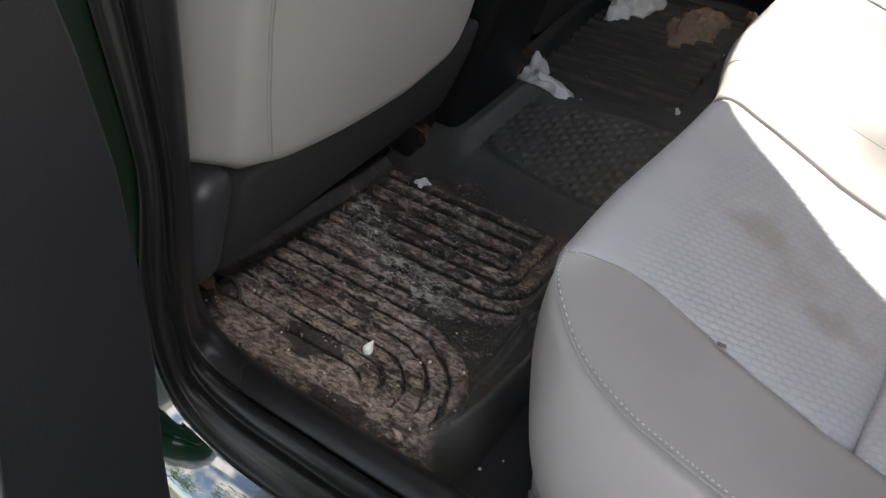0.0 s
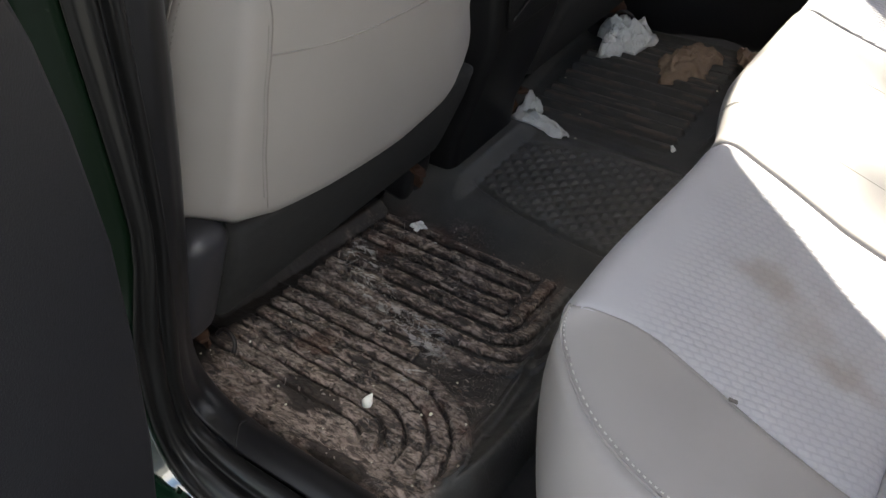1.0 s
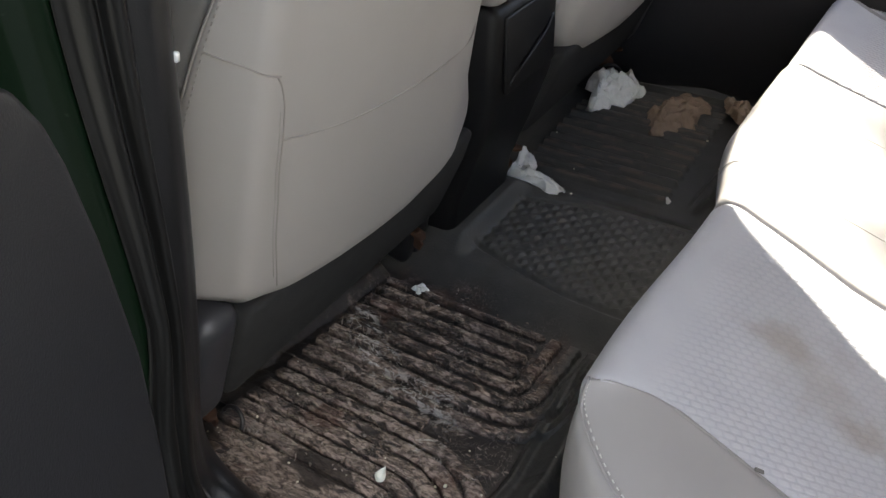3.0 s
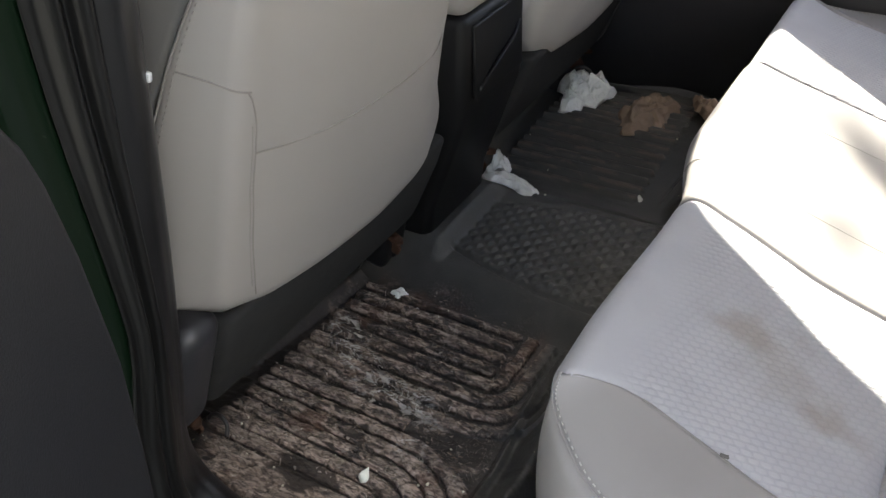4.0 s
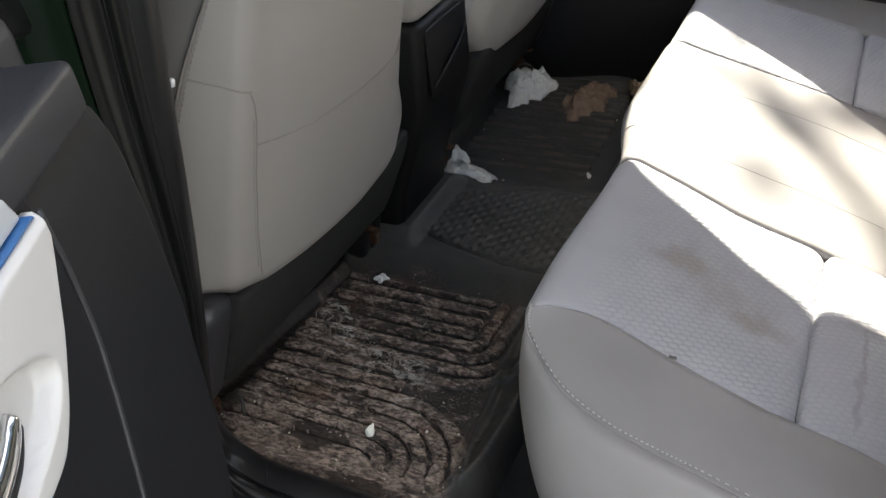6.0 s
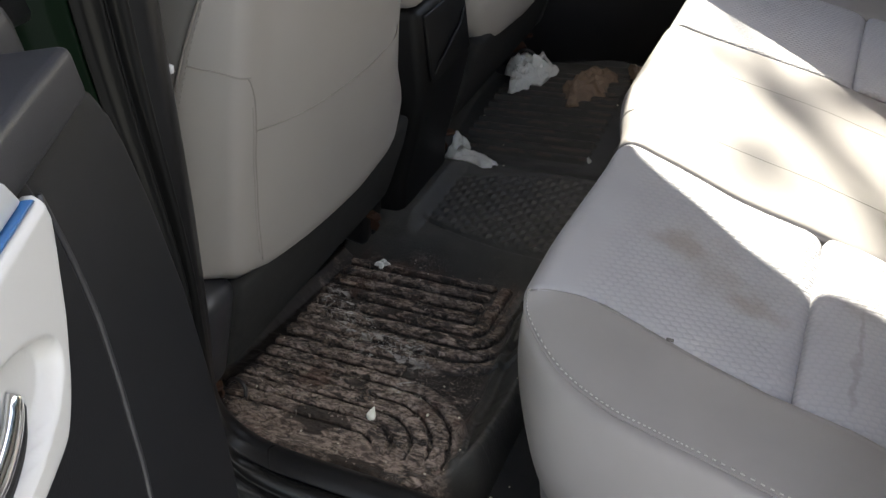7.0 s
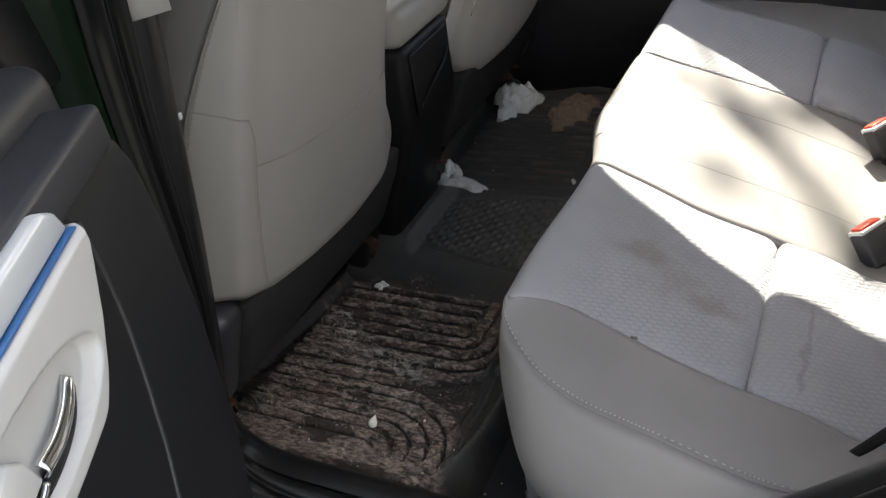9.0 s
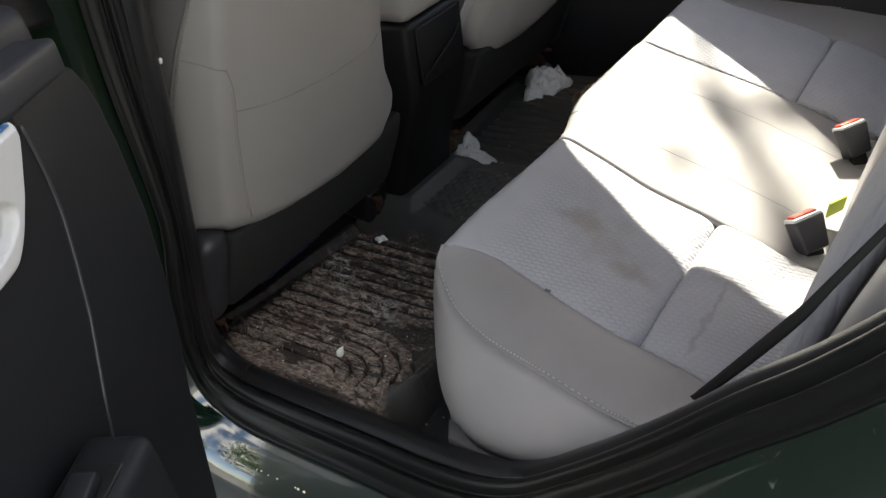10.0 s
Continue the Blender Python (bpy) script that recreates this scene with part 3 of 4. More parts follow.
            bmesh.ops.transform(bm, matrix=Matrix.Translation((p + q) / 2) @ (q - p).to_track_quat("X", "Z").to_matrix().to_4x4() @ Matrix.Diagonal(((q - p).length * 0.85, 0.0009, 0.0009, 1)), verts=stitch)
        part("stitching", flip(bm), seat_seam, ob, "pale seam stitching")
    part("seam", flip(tube(curve_pts([on_back(y, z) for y, z in ((0.521, 0.842), (0.56, 0.833), (0.617, 0.824), (0.68, 0.819), (0.745, 0.815), (0.80, 0.814), (0.86, 0.815), (0.90, 0.820))], 50), 0.0009, 6)), seat_seam, ob)
    # base
    flap = [(-0.668, 0.60), (-0.690, 0.54), (-0.735, 0.446), (-0.752, 0.415), (-0.772, 0.410), (-0.97, 0.435), (-0.97, 0.60)]
    part("base_cover", flip(turned(prism(flap, -1.015, -0.505, 0.015, 3), Matrix.Rotation(math.pi / 2, 4, "X"))), black_cloth, ob, "black cloth flap under the seat")
    # chrome strip added where light shows through the gap beside the seat
    part("gap_light_strip", flip(tube(curve_pts([(-0.630, 0.9435, 0.80), (-0.645, 0.9560, 0.755), (-0.656, 0.9655, 0.72)], 12), 0.0018, 6)), chrome, ob, "thin chrome strip in place of light through a gap")
    part("cushion", flip(box(-1.35, -0.80, 0.50, 0.98, 0.45, 0.66, 0.06)), vinyl, ob)
    cap = box(-0.88, -0.663, 0.434, 0.512, 0.40, 0.622, 0.034, 6)
    for v in cap.verts:
        v.co.x += 0.42 * (v.co.z - 0.622)
    part("recliner_cover", flip(cap), recliner_plastic, ob, "rounded charcoal plastic recliner cover")
    part("rail_cap", flip(turned(box(-0.05, 0.045, -0.038, 0.038, -0.05, 0.045, 0.016, 4), pose(-0.845, 1.022, 0.345, 0, 12, 0))), black_plastic, ob)
    for yr in (0.53, 1.03):
        part("seat_rail", flip(box(-1.3, -0.80, yr - 0.02, yr + 0.02, 0.262, 0.33, 0.006)), black_plastic, ob)
        m = pose(-0.765, yr - 0.046 if yr < 1 else yr - 0.042, 0.388 if yr < 1 else 0.368, 0, 4, 0)
        plate = turned(prism([(-0.085, 0.030), (-0.082, 0.040), (-0.040, 0.026), (-0.006, 0.014), (0.002, 0.004), (-0.002, -0.006), (-0.014, -0.006), (-0.045, 0.006)], -0.003, 0.003, 0.0015), m)
        arm = part("rail_end", flip(plate), rust, ob, "rusty steel seat rail end")
        web = turned(prism([(-0.085, -0.045), (-0.020, -0.045), (-0.012, -0.028), (-0.030, -0.002), (-0.085, -0.002)], -0.0025, 0.0025, 0.001), m @ pose(0, 0.012, 0, 90, 0, -14))
        part("web", flip(web), rust, arm)
        part("bolt", flip(turned(prism([(0.007 * math.cos(k * math.pi / 3), 0.007 * math.sin(k * math.pi / 3)) for k in range(6)], 0, 0.006, 0.0015), m @ pose(-0.018, 0.006, 0.002))), rust, arm)
    loop = [(-0.800, 0.528, 0.345), (-0.785, 0.528, 0.362), (-0.768, 0.527, 0.366), (-0.755, 0.522, 0.358), (-0.752, 0.514, 0.346)]
    part("latch_hook", flip(tube(curve_pts(loop, 18), 0.0032, 8)), steel, ob, "bare steel latch hook")
    return ob


front_seat(1)
front_seat(-1)

# ---- centre console ----
console = thing("centre_console", "black plastic centre console with grey armrest lid", "console")
side = [(-1.4, 0.27), (-0.765, 0.27), (-0.745, 0.40), (-0.705, 0.50), (-0.668, 0.60), (-0.660, 0.768), (-1.4, 0.768)]
part("body", turned(prism(side, -1.275, -1.06, 0.018, 3), Matrix.Rotation(math.pi / 2, 4, "X")), console_plastic, console)
part("rear_panel", box(-0.6645, -0.6560, 1.085, 1.25, 0.625, 0.752, 0.004), console_plastic, console)
part("pocket_lip", tube(curve_pts([(-0.657, 1.095, 0.640), (-0.653, 1.13, 0.660), (-0.652, 1.17, 0.676), (-0.653, 1.21, 0.690), (-0.657, 1.24, 0.708)], 16), 0.0035, 8), console_plastic, console)
part("armrest_lid", box(-1.15, -0.650, 1.05, 1.285, 0.770, 0.845, 0.028, 4), vinyl, console, "pale grey armrest lid")

# ---- floor mat: one moulded rubber sheet over both foot wells and the tunnel ----
def mat_level(x, y):
    """The sheet without its ridges: it climbs to the sills and, a little, over the tunnel."""
    yy = CY - abs(y - CY)
    z = float(np.interp(yy, [0.43, 0.46, 0.50, 0.56, 0.66, 0.79, 0.95], [0.352, 0.344, 0.334, 0.318, 0.301, 0.291, 0.283]))
    if y > CY:
        z = min(z, 0.30)
    return z + 0.034 * smooth(yy, 0.955, 1.035)


def mat_ridge(x, y):
    """0 in the grooves, 1 on the ridges of the foot wells, and the depth of the grooves there."""
    yy = CY - abs(y - CY)
    if yy > 0.945 or x < -0.815 or x > -0.372:
        return 0.0, 0.0
    best, p = 1.0, 0.0295 if yy < 0.70 else 0.0325
    if y > CY:                       # the far well: plain straight ridges
        if 0.50 < yy < 0.94 and -0.80 < x < -0.475:
            k = (0.945 - yy) / p
            best = abs(k - round(k)) * p
            best = math.hypot(best, max(0.0, x + 0.488))
    elif yy < 0.70:
        cx, cy = -0.545, 0.49
        if x > cx and yy > cy:
            r = math.hypot(x - cx, yy - cy)
        elif x > cx:
            r = x - cx
        else:
            r = yy - cy
        if 0 <= r <= (0.178 if x > -0.56 else 0.207) and yy > 0.495:
            k = (r - 0.015) / p
            best = abs(k - round(k)) * p
    else:
        cx, cy = -0.50, 0.955
        r = cy - yy
        end = -0.503
        if r > 0.123 or x > cx:
            r, end = 0.123 + math.hypot(max(0, x - cx), max(0, r - 0.123)), -0.372
        if 0.0 <= r <= 0.25 and x < end:
            k = (r - 0.01) / p
            best = abs(k - round(k)) * p
            if end - x < 0.01:
                best = math.hypot(best, 0.01 - (end - x))
    if best > 0.5:
        return 0.0, 0.0
    wear = noise.noise(Vector((x * 17, y * 60, 7))) * 0.0030 + noise.noise(Vector((x * 60, y * 140, 3))) * 0.0018
    half = 0.0092 if y > CY else (0.0136 if yy < 0.62 else 0.0126 if yy < 0.70 else 0.0120) + wear
    return smooth(half - best, 0.0, 0.0042), 0.0085 if yy < 0.62 else 0.0115


def mat_relief(x, y):
    d = abs(y - CY)
    yy = CY - d
    q, depth = mat_ridge(x, y)
    h = q * depth
    panel = float(np.interp(x, [-0.72, -0.66, -0.592, -0.519, -0.444], [0.085, 0.104, 0.122, 0.136, 0.140]))      # half width of the tunnel's lozenge panel
    if d < panel - 0.008 and -0.712 < x < -0.40:
        a, b = (x + (y - CY)) / 0.030, (x - (y - CY)) / 0.030
        h += 0.0034 * smooth(min(abs(a - round(a)), abs(b - round(b))), 0.08, 0.36)
    if abs(d - panel) < 0.006 and x > -0.72:
        h -= 0.007 * (1 - abs(d - panel) / 0.006)
    if d < 0.155:                                       # the ledge in front of the panel
        h += 0.026 * smooth(-x, 0.708, 0.740) * smooth(0.155 - d, 0.0, 0.06)
    if yy < 0.96:
        h += 0.020 * smooth(-x, 0.822 + 0.02 * smooth(0.96 - yy, 0.0, 0.3), 0.845 + 0.02 * smooth(0.96 - yy, 0.0, 0.3))      # front rim
    crease = -0.408 - 0.10 * max(0.0, yy - 0.66)
    h += 0.010 * math.exp(-((x - crease) / 0.006) ** 2) * smooth(0.93 - yy, 0.0, 0.1) * smooth(yy, 0.50, 0.53)
    h += 0.034 * smooth(x, crease + 0.006, crease + 0.05) * smooth(0.95 - yy, 0.0, 0.06)
    rim = yy - 0.438
    if x > -0.455 and yy < 0.55:
        rim = min(rim, 0.112 - math.hypot(x + 0.455, yy - 0.55))
    h += (0.012 if y < CY else 0.004) * smooth(0.034 - rim, 0.0, 0.03)
    return h


xs = np.arange(-0.872, -0.3459, 0.0017)
ys = np.concatenate([np.arange(0.439, 0.975, 0.0019), np.arange(0.975, 2 * CY - 0.438, 0.0032)])


def mud_crust(x, y):
    if y > 0.97:
        return 0.0
    k = max(0.25, min(1, (0.66 - y - 0.35 * x - 0.05) / 0.2))
    return 0.0034 * k * max(0.0, noise.noise(Vector((x * 30, y * 60, 1))) + 0.7 * noise.noise(Vector((x * 80, y * 130, 4))))


def mat_top(x, y):
    return mat_level(x, y) + mat_relief(x, y) + mud_crust(x, y)


def mat_edge(x, y):
    """How far a place lies inside the sheet's outline."""
    yy = CY - abs(y - CY)
    inside = min(x + 0.870, -0.347 - x, yy - 0.4395)
    if x > -0.455 and yy < 0.55:
        inside = min(inside, 0.110 - math.hypot(x + 0.455, yy - 0.55))
    return inside


def mat_height(x, y):
    e = mat_edge(x, y)
    if e <= 0:
        return 0.258
    roll = 1 - math.sqrt(1 - (1 - min(1.0, e / 0.020)) ** 2)
    return mat_top(x, y) * (1 - roll) + 0.266 * roll


V = [(x, y, mat_height(x, y)) for x in xs for y in ys]
ny = len(ys)
F = [(i * ny + j, (i + 1) * ny + j, (i + 1) * ny + j + 1, i * ny + j + 1) for i in range(len(xs) - 1) for j in range(ny - 1)]
F = [f for f in F if any(V[k][2] > 0.259 for k in f)]
me = bpy.data.meshes.new("floor_mat")
me.from_pydata(V, [], F)
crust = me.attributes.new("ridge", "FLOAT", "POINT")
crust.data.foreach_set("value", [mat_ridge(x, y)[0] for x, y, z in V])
for p in me.polygons:
    p.use_smooth = True
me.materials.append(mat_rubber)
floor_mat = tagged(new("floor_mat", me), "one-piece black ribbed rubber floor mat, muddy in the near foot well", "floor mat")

# ---- rear bench ----
bench = thing("rear_bench", "grey rear bench seat with ribbed cloth inserts, stained", "car seat")
FRONT = [(-0.258, 0.30), (-0.272, 0.40), (-0.284, 0.49), (-0.294, 0.555), (-0.296, 0.592), (-0.290, 0.617), (-0.270, 0.629), (-0.23, 0.6165), (-0.15, 0.590), (-0.07, 0.562), (0.0, 0.539), (0.014, 0.5325), (0.023, 0.526), (0.0285, 0.518)]
REAR = [(0.0288, 0.518), (0.036, 0.5265), (0.052, 0.526), (0.10, 0.510), (0.16, 0.482), (0.22, 0.466), (0.27, 0.460)]
MIDDLE = FRONT[:-3] + [(0.03, 0.527), (0.10, 0.500), (0.16, 0.474), (0.22, 0.456), (0.27, 0.45)]


def seam_shift(x, z):
    """How far the near seam of the insert bends inward behind the front edge."""
    return float(np.interp(x, [-0.272, -0.25, -0.225, -0.195, -0.15, -0.08, 0.0], [0, 0.009, 0.018, 0.021, 0.015, 0.006, 0])) if z > 0.6 or x > -0.24 else 0.0


def pad(profile, y0, y1, nu, nv, puff, edge=0.02, bend=False, ahead=0.0):
    prof = curve_pts(profile, nu)
    T = np.gradient(prof, axis=0)
    T /= np.linalg.norm(T, axis=1, keepdims=True)
    N = np.stack([-T[:, 1], T[:, 0]], axis=1)
    P = np.zeros((nu, nv, 3))
    for j, v in enumerate(np.linspace(0, 1, nv)):
        y = y0 + (y1 - y0) * v
        e = min(y - y0, y1 - y) / edge
        sink = puff * (0.35 if ahead and y > CY else 1.0)          # the far seam lies nearly flush
        drop = sink * (math.sqrt(max(0, 1 - (1 - min(1, e)) ** 2)) - 1) + puff * 0.6 * math.sin(math.pi * v)
        P[:, j, 0], P[:, j, 2], P[:, j, 1] = prof[:, 0] + N[:, 0] * drop, prof[:, 1] + N[:, 1] * drop, y
        if y1 > 1.0 and ahead:
            P[:, j, 1] += 0.024 * (1 - v) ** 4 * np.clip((-0.10 - prof[:, 0]) / 0.15, 0, 1)
        P[:, j, 0] -= ahead * (1.6 * smooth(y, 0.95, 1.14) - 0.6 if y1 > 1.0 else 1.0) * np.clip((-0.05 - prof[:, 0]) / 0.15, 0, 1)
        if bend:
            P[:, j, 0] += 0.013 * smooth(y, 0.66, 0.90) * np.clip((-0.05 - prof[:, 0]) / 0.15, 0, 1)
            P[:, j, 1] += 0.024 * v * v * np.clip((-0.10 - prof[:, 0]) / 0.15, 0, 1)
            P[:, j, 1] += np.array([seam_shift(a, b) for a, b in prof]) * (1 - v) ** 3
    return shell(P, 0.03)


for side in (1, -1):
    flip = (lambda b: b) if side > 0 else (lambda b: mirrored(b, CY))
    part("front_insert", flip(pad(FRONT, 0.587, 0.929, 60, 40, 0.0030 if side > 0 else 0.0012, 0.016, bend=side > 0, ahead=0.0 if side > 0 else 0.018)), bench_cloth, bench, "ribbed grey cloth insert, brown stains")
    part("rear_insert", flip(pad(REAR, 0.587, 0.929, 26, 40, 0.0035)), bench_cloth, bench, "ribbed grey cloth insert")
    pipe = curve_pts([(-0.284, 0.587, 0.626), (-0.276, 0.556, 0.607), (-0.222, 0.508, 0.582), (-0.158, 0.479, 0.570), (-0.10, 0.467, 0.562), (-0.049, 0.459, 0.555), (0.04, 0.441, 0.545), (0.099, 0.435, 0.540), (0.25, 0.43, 0.53)], 60)
    seam = np.array([(x, 0.589 + seam_shift(x, 0.61), -0.0004 + float(np.interp(x, [p[0] for p in FRONT[5:-3] + REAR[3:]], [p[1] for p in FRONT[5:-3] + REAR[3:]]))) for x in np.linspace(-0.283, 0.25, 60)])
    B = np.zeros((60, 14, 3))
    for j, u in enumerate(np.linspace(0, 1, 14)):
        B[:, j] = pipe * (1 - u) + seam * u
        width = np.linalg.norm(pipe - seam, axis=1)
        B[:, j, 2] += 0.05 * width * math.sin(math.pi * u)
    part("side_bolster", flip(shell(B, 0.03, (0, -0.25, 0.97))), bench_vinyl, bench, "smooth grey vinyl side bolster")
    K = np.zeros((60, 16, 3))
    foot = curve_pts([(-0.258, 0.587, 0.30), (-0.250, 0.545, 0.32), (-0.226, 0.480, 0.36), (-0.18, 0.445, 0.38), (-0.13, 0.428, 0.392), (-0.05, 0.420, 0.405), (0.05, 0.414, 0.42), (0.12, 0.410, 0.43), (0.25, 0.40, 0.44)], 60)
    T = np.gradient(pipe, axis=0)
    O = np.stack([T[:, 1], -T[:, 0]], axis=1)
    O /= np.linalg.norm(O, axis=1, keepdims=True)
    for j, u in enumerate(np.linspace(0, 1, 16)):
        K[:, j] = pipe * (1 - u) + foot * u
        bulge = 0.030 * math.sin(math.pi * min(1, u * 1.05)) ** 0.7
        K[:, j, :2] += O * bulge * np.interp(np.arange(60), [0, 6, 20, 60], [0.45, 0.8, 1.1, 0.9])[:, None]
    part("side_skirt", flip(shell(K, -0.03)), bench_vinyl, bench, "smooth grey vinyl skirt")
    part("piping", flip(tube(pipe + np.array((0, 0, 0.0005)), 0.0016, 6)), bench_vinyl, bench)
    row = curve_pts(pipe + np.array((0.0015, 0.004, 0.0022)), 150)
    bm = bmesh.new()
    for k in range(2, 148, 2):
        p, q = Vector(row[k]), Vector(row[k + 1])
        stitch = bmesh.ops.create_cube(bm, size=1)["verts"]
        m = Matrix.Translation((p + q) / 2) @ (q - p).to_track_quat("X", "Z").to_matrix().to_4x4() @ Matrix.Diagonal(((q - p).length * 0.9, 0.0013, 0.0011, 1))
        bmesh.ops.transform(bm, matrix=m, verts=stitch)
    part("stitching", flip(bm), thread, bench, "pale seam stitching")
    part("seam", flip(tube(curve_pts([(p[0], p[1] - 0.0015, p[2] - 0.0008) for p in seam[9:-2:3]], 40), 0.0012, 6)), bench_seam, bench)
part("middle_pad", pad(MIDDLE, 0.9295, 2 * CY - 0.9295, 70, 50, 0.0036, 0.016, ahead=0.022), bench_vinyl, bench, "smooth middle seat pad")
for y in (1.055, 2 * CY - 1.055):
    line = [p for p in curve_pts(MIDDLE, 60) if p[0] > -0.2 or p[1] > 0.6]
    part("seam", tube([(p[0] - 0.022 * (1.6 * smooth(y, 0.95, 1.14) - 0.6) * min(1.0, max(0.0, (-0.05 - p[0]) / 0.15)), y, p[1] + 0.0015) for p in line], 0.0007, 6), bench_seam, bench)
part("base", box(-0.245, 0.30, 0.47, 1.865, 0.262, 0.43, 0.02), bench_vinyl, bench)
mark = part("burn_mark", turned(box(-0.0045, 0.0045, -0.002, 0.002, -0.001, 0.0012, 0.0005), pose(-0.113, 0.6, 0.5785, 0, 19, 20)), seam_mat, bench, "small dark burn mark")

# ---- rear backrest ----
backrest = part("backrest", turned(box(-0.05, 0.05, -0.66, 0.66, 0.0, 0.62, 0.03), pose(0.36, CY, 0.45, 0, 19, 0)), bench_vinyl, bench, "grey backrest of the bench")
REST = [(0.265, 0.44), (0.250, 0.49), (0.258, 0.55), (0.295, 0.68), (0.355, 0.85), (0.415, 1.02), (0.44, 1.08), (0.48, 1.10)]
for y0, y1, nm, mt in ((0.60, 0.928, "left_insert", bench_cloth), (0.931, 2 * CY - 0.931, "middle_pad", bench_vinyl), (2 * CY - 0.928, 2 * CY - 0.60, "right_insert", bench_cloth), (0.47, 0.597, "side_bolster", bench_vinyl), (2 * CY - 0.597, 2 * CY - 0.47, "side_bolster", bench_vinyl)):
    part(nm, pad(REST if "bolster" in nm else [(x - 0.042, z) for x, z in REST], y0, y1, 40, 20, 0.018 if "bolster" in nm else 0.008, 0.04), mt, backrest)

# ---- car body shell ----
body = thing("car_body", "dark green car body shell with grey headliner", "car", kind="structure")
part("roof", box(-1.3, 0.9, 0.50, 1.735, 1.42, 1.46, 0.005), headliner, body)
part("near_roof_rail", box(-1.3, 0.9, 0.36, 0.50, 1.30, 1.45, 0.02), green_paint, body)
def far_side(outline, y0, y1, bevel=0.0):
    """An outline of (x, z), as a slab from y0 to y1."""
    return turned(prism(outline, -y1, -y0, bevel), Matrix.Rotation(math.pi / 2, 4, "X"))


ARCH = [(-0.515, 1.16), (-0.490, 1.26), (-0.462, 1.330), (-0.440, 1.357), (-0.400, 1.369), (-0.345, 1.375), (-0.290, 1.385), (-0.215, 1.391), (-0.170, 1.372), (-0.110, 1.352), (-0.040, 1.330), (0.10, 1.29), (0.28, 1.22), (0.42, 1.14)]
part("far_roof_rail", far_side([(-1.45, 1.16)] + ARCH + [(0.55, 1.05), (0.95, 1.05), (0.95, 1.46), (-1.45, 1.46)], 1.705, 1.735), headliner, body)
part("far_door_panel", box(-1.7, 0.6, 2 * CY - 0.43, 2 * CY - 0.28, 0.25, 0.92, 0.03), recliner_plastic, body)
part("far_window_sill", far_side([(-1.7, 0.25), (0.6, 0.25), (0.6, 1.06), (0.16, 1.045), (0.02, 1.012), (-0.09, 0.994), (-0.17, 0.966), (-0.27, 0.944), (-0.36, 0.930), (-1.7, 0.90)], 1.885, 1.905), recliner_plastic, body)
part("far_middle_pillar", box(-0.68, -0.515, 2 * CY - 0.46, 2 * CY - 0.36, 0.90, 1.40, 0.02), black_plastic, body)
part("far_rear_pillar", box(0.40, 0.95, 2 * CY - 0.50, 2 * CY - 0.34, 0.94, 1.40, 0.02), headliner, body)
part("rear_shelf", box(0.40, 1.2, 0.36, 2 * CY - 0.36, 0.85, 1.0, 0.02), black_plastic, body)
part("near_rear_quarter", box(0.52, 1.3, 0.27, 0.45, 0.25, 1.0, 0.03), green_paint, body)
part("near_front_door", box(-1.7, -0.79, 0.225, 0.40, 0.25, 0.98, 0.04, 5), dull_paint, body)
part("near_front_window", box(-1.5, -0.80, 0.315, 0.325, 0.95, 1.40, 0), tinted, body)
part("near_middle_pillar", turned(box(-0.09, 0.06, -0.02, 0.02, -0.26, 0.24, 0.01), pose(-0.70, 0.325, 1.18, 0, 12, 0)), black_plastic, body)
part("rear_header", box(0.75, 0.95, 0.45, 2 * CY - 0.45, 1.25, 1.44, 0.02), headliner, body)
part("rear_window", turned(box(-0.3, 0.3, -0.62, 0.62, -0.004, 0.004, 0), pose(1.0, CY, 1.15, 0, 40, 0)), tinted, body)
part("near_rear_pillar", box(0.50, 0.95, 0.40, 0.52, 0.94, 1.42, 0.02), headliner, body)
part("firewall", box(-1.8, -1.7, 0.30, 2 * CY - 0.30, 0.2, 1.0, 0.02), carpet, body)
part("dashboard", box(-1.7, -1.45, 0.36, 2 * CY - 0.36, 0.65, 1.0, 0.05), black_plastic, body)
part("rocker", box(-1.6, 0.1, 0.275, 0.40, 0.18, 0.34, 0.02), green_paint, body)

# ---- rear door, standing open ----
DOOR_ANGLE = 62.0
a = radians(DOOR_ANGLE)
tip = Vector((-0.345, 0.084, 0.0))
along, inward = Vector((math.cos(a), -math.sin(a), 0)), Vector((math.sin(a), math.cos(a), 0))
hinge = tip - along * 0.292 - inward * 0.013
door = thing("rear_door", "open rear car door with charcoal panel and off-white trim", "car door")
door.matrix_world = Matrix(((along.x, inward.x, 0, hinge.x), (along.y, inward.y, 0, hinge.y), (0, 0, 1, 0), (0, 0, 0, 1)))


def upright(outline, n0, n1, bevel=0.0, seg=2):
    """An outline of (along, up), as a slab from n0 to n1 inward."""
    bm = prism([(s, z) for s, z in outline], -n1, -n0, bevel, seg)
    return turned(bm, Matrix.Rotation(math.pi / 2, 4, "X"))


EDGE = [(0.21, 0.42), (0.16, 0.62), (0.130, 0.70), (0.110, 0.78), (0.097, 0.86), (0.098, 0.95), (0.104, 1.005), (0.111, 1.032), (0.125, 1.057), (0.17, 1.085)]
part("inner_panel", upright(EDGE + [(1.02, 1.115), (1.0, 0.5), (0.9, 0.38), (0.3, 0.36)], -0.03, -0.008, 0.010, 3), door_plastic, door)
part("panel_return", upright([(0.20, 0.40), (0.16, 0.62), (0.115, 0.86), (0.12, 1.0), (0.17, 1.06), (0.9, 1.07), (0.9, 0.4)], -0.11, -0.03, 0.02, 3), black_plastic, door)
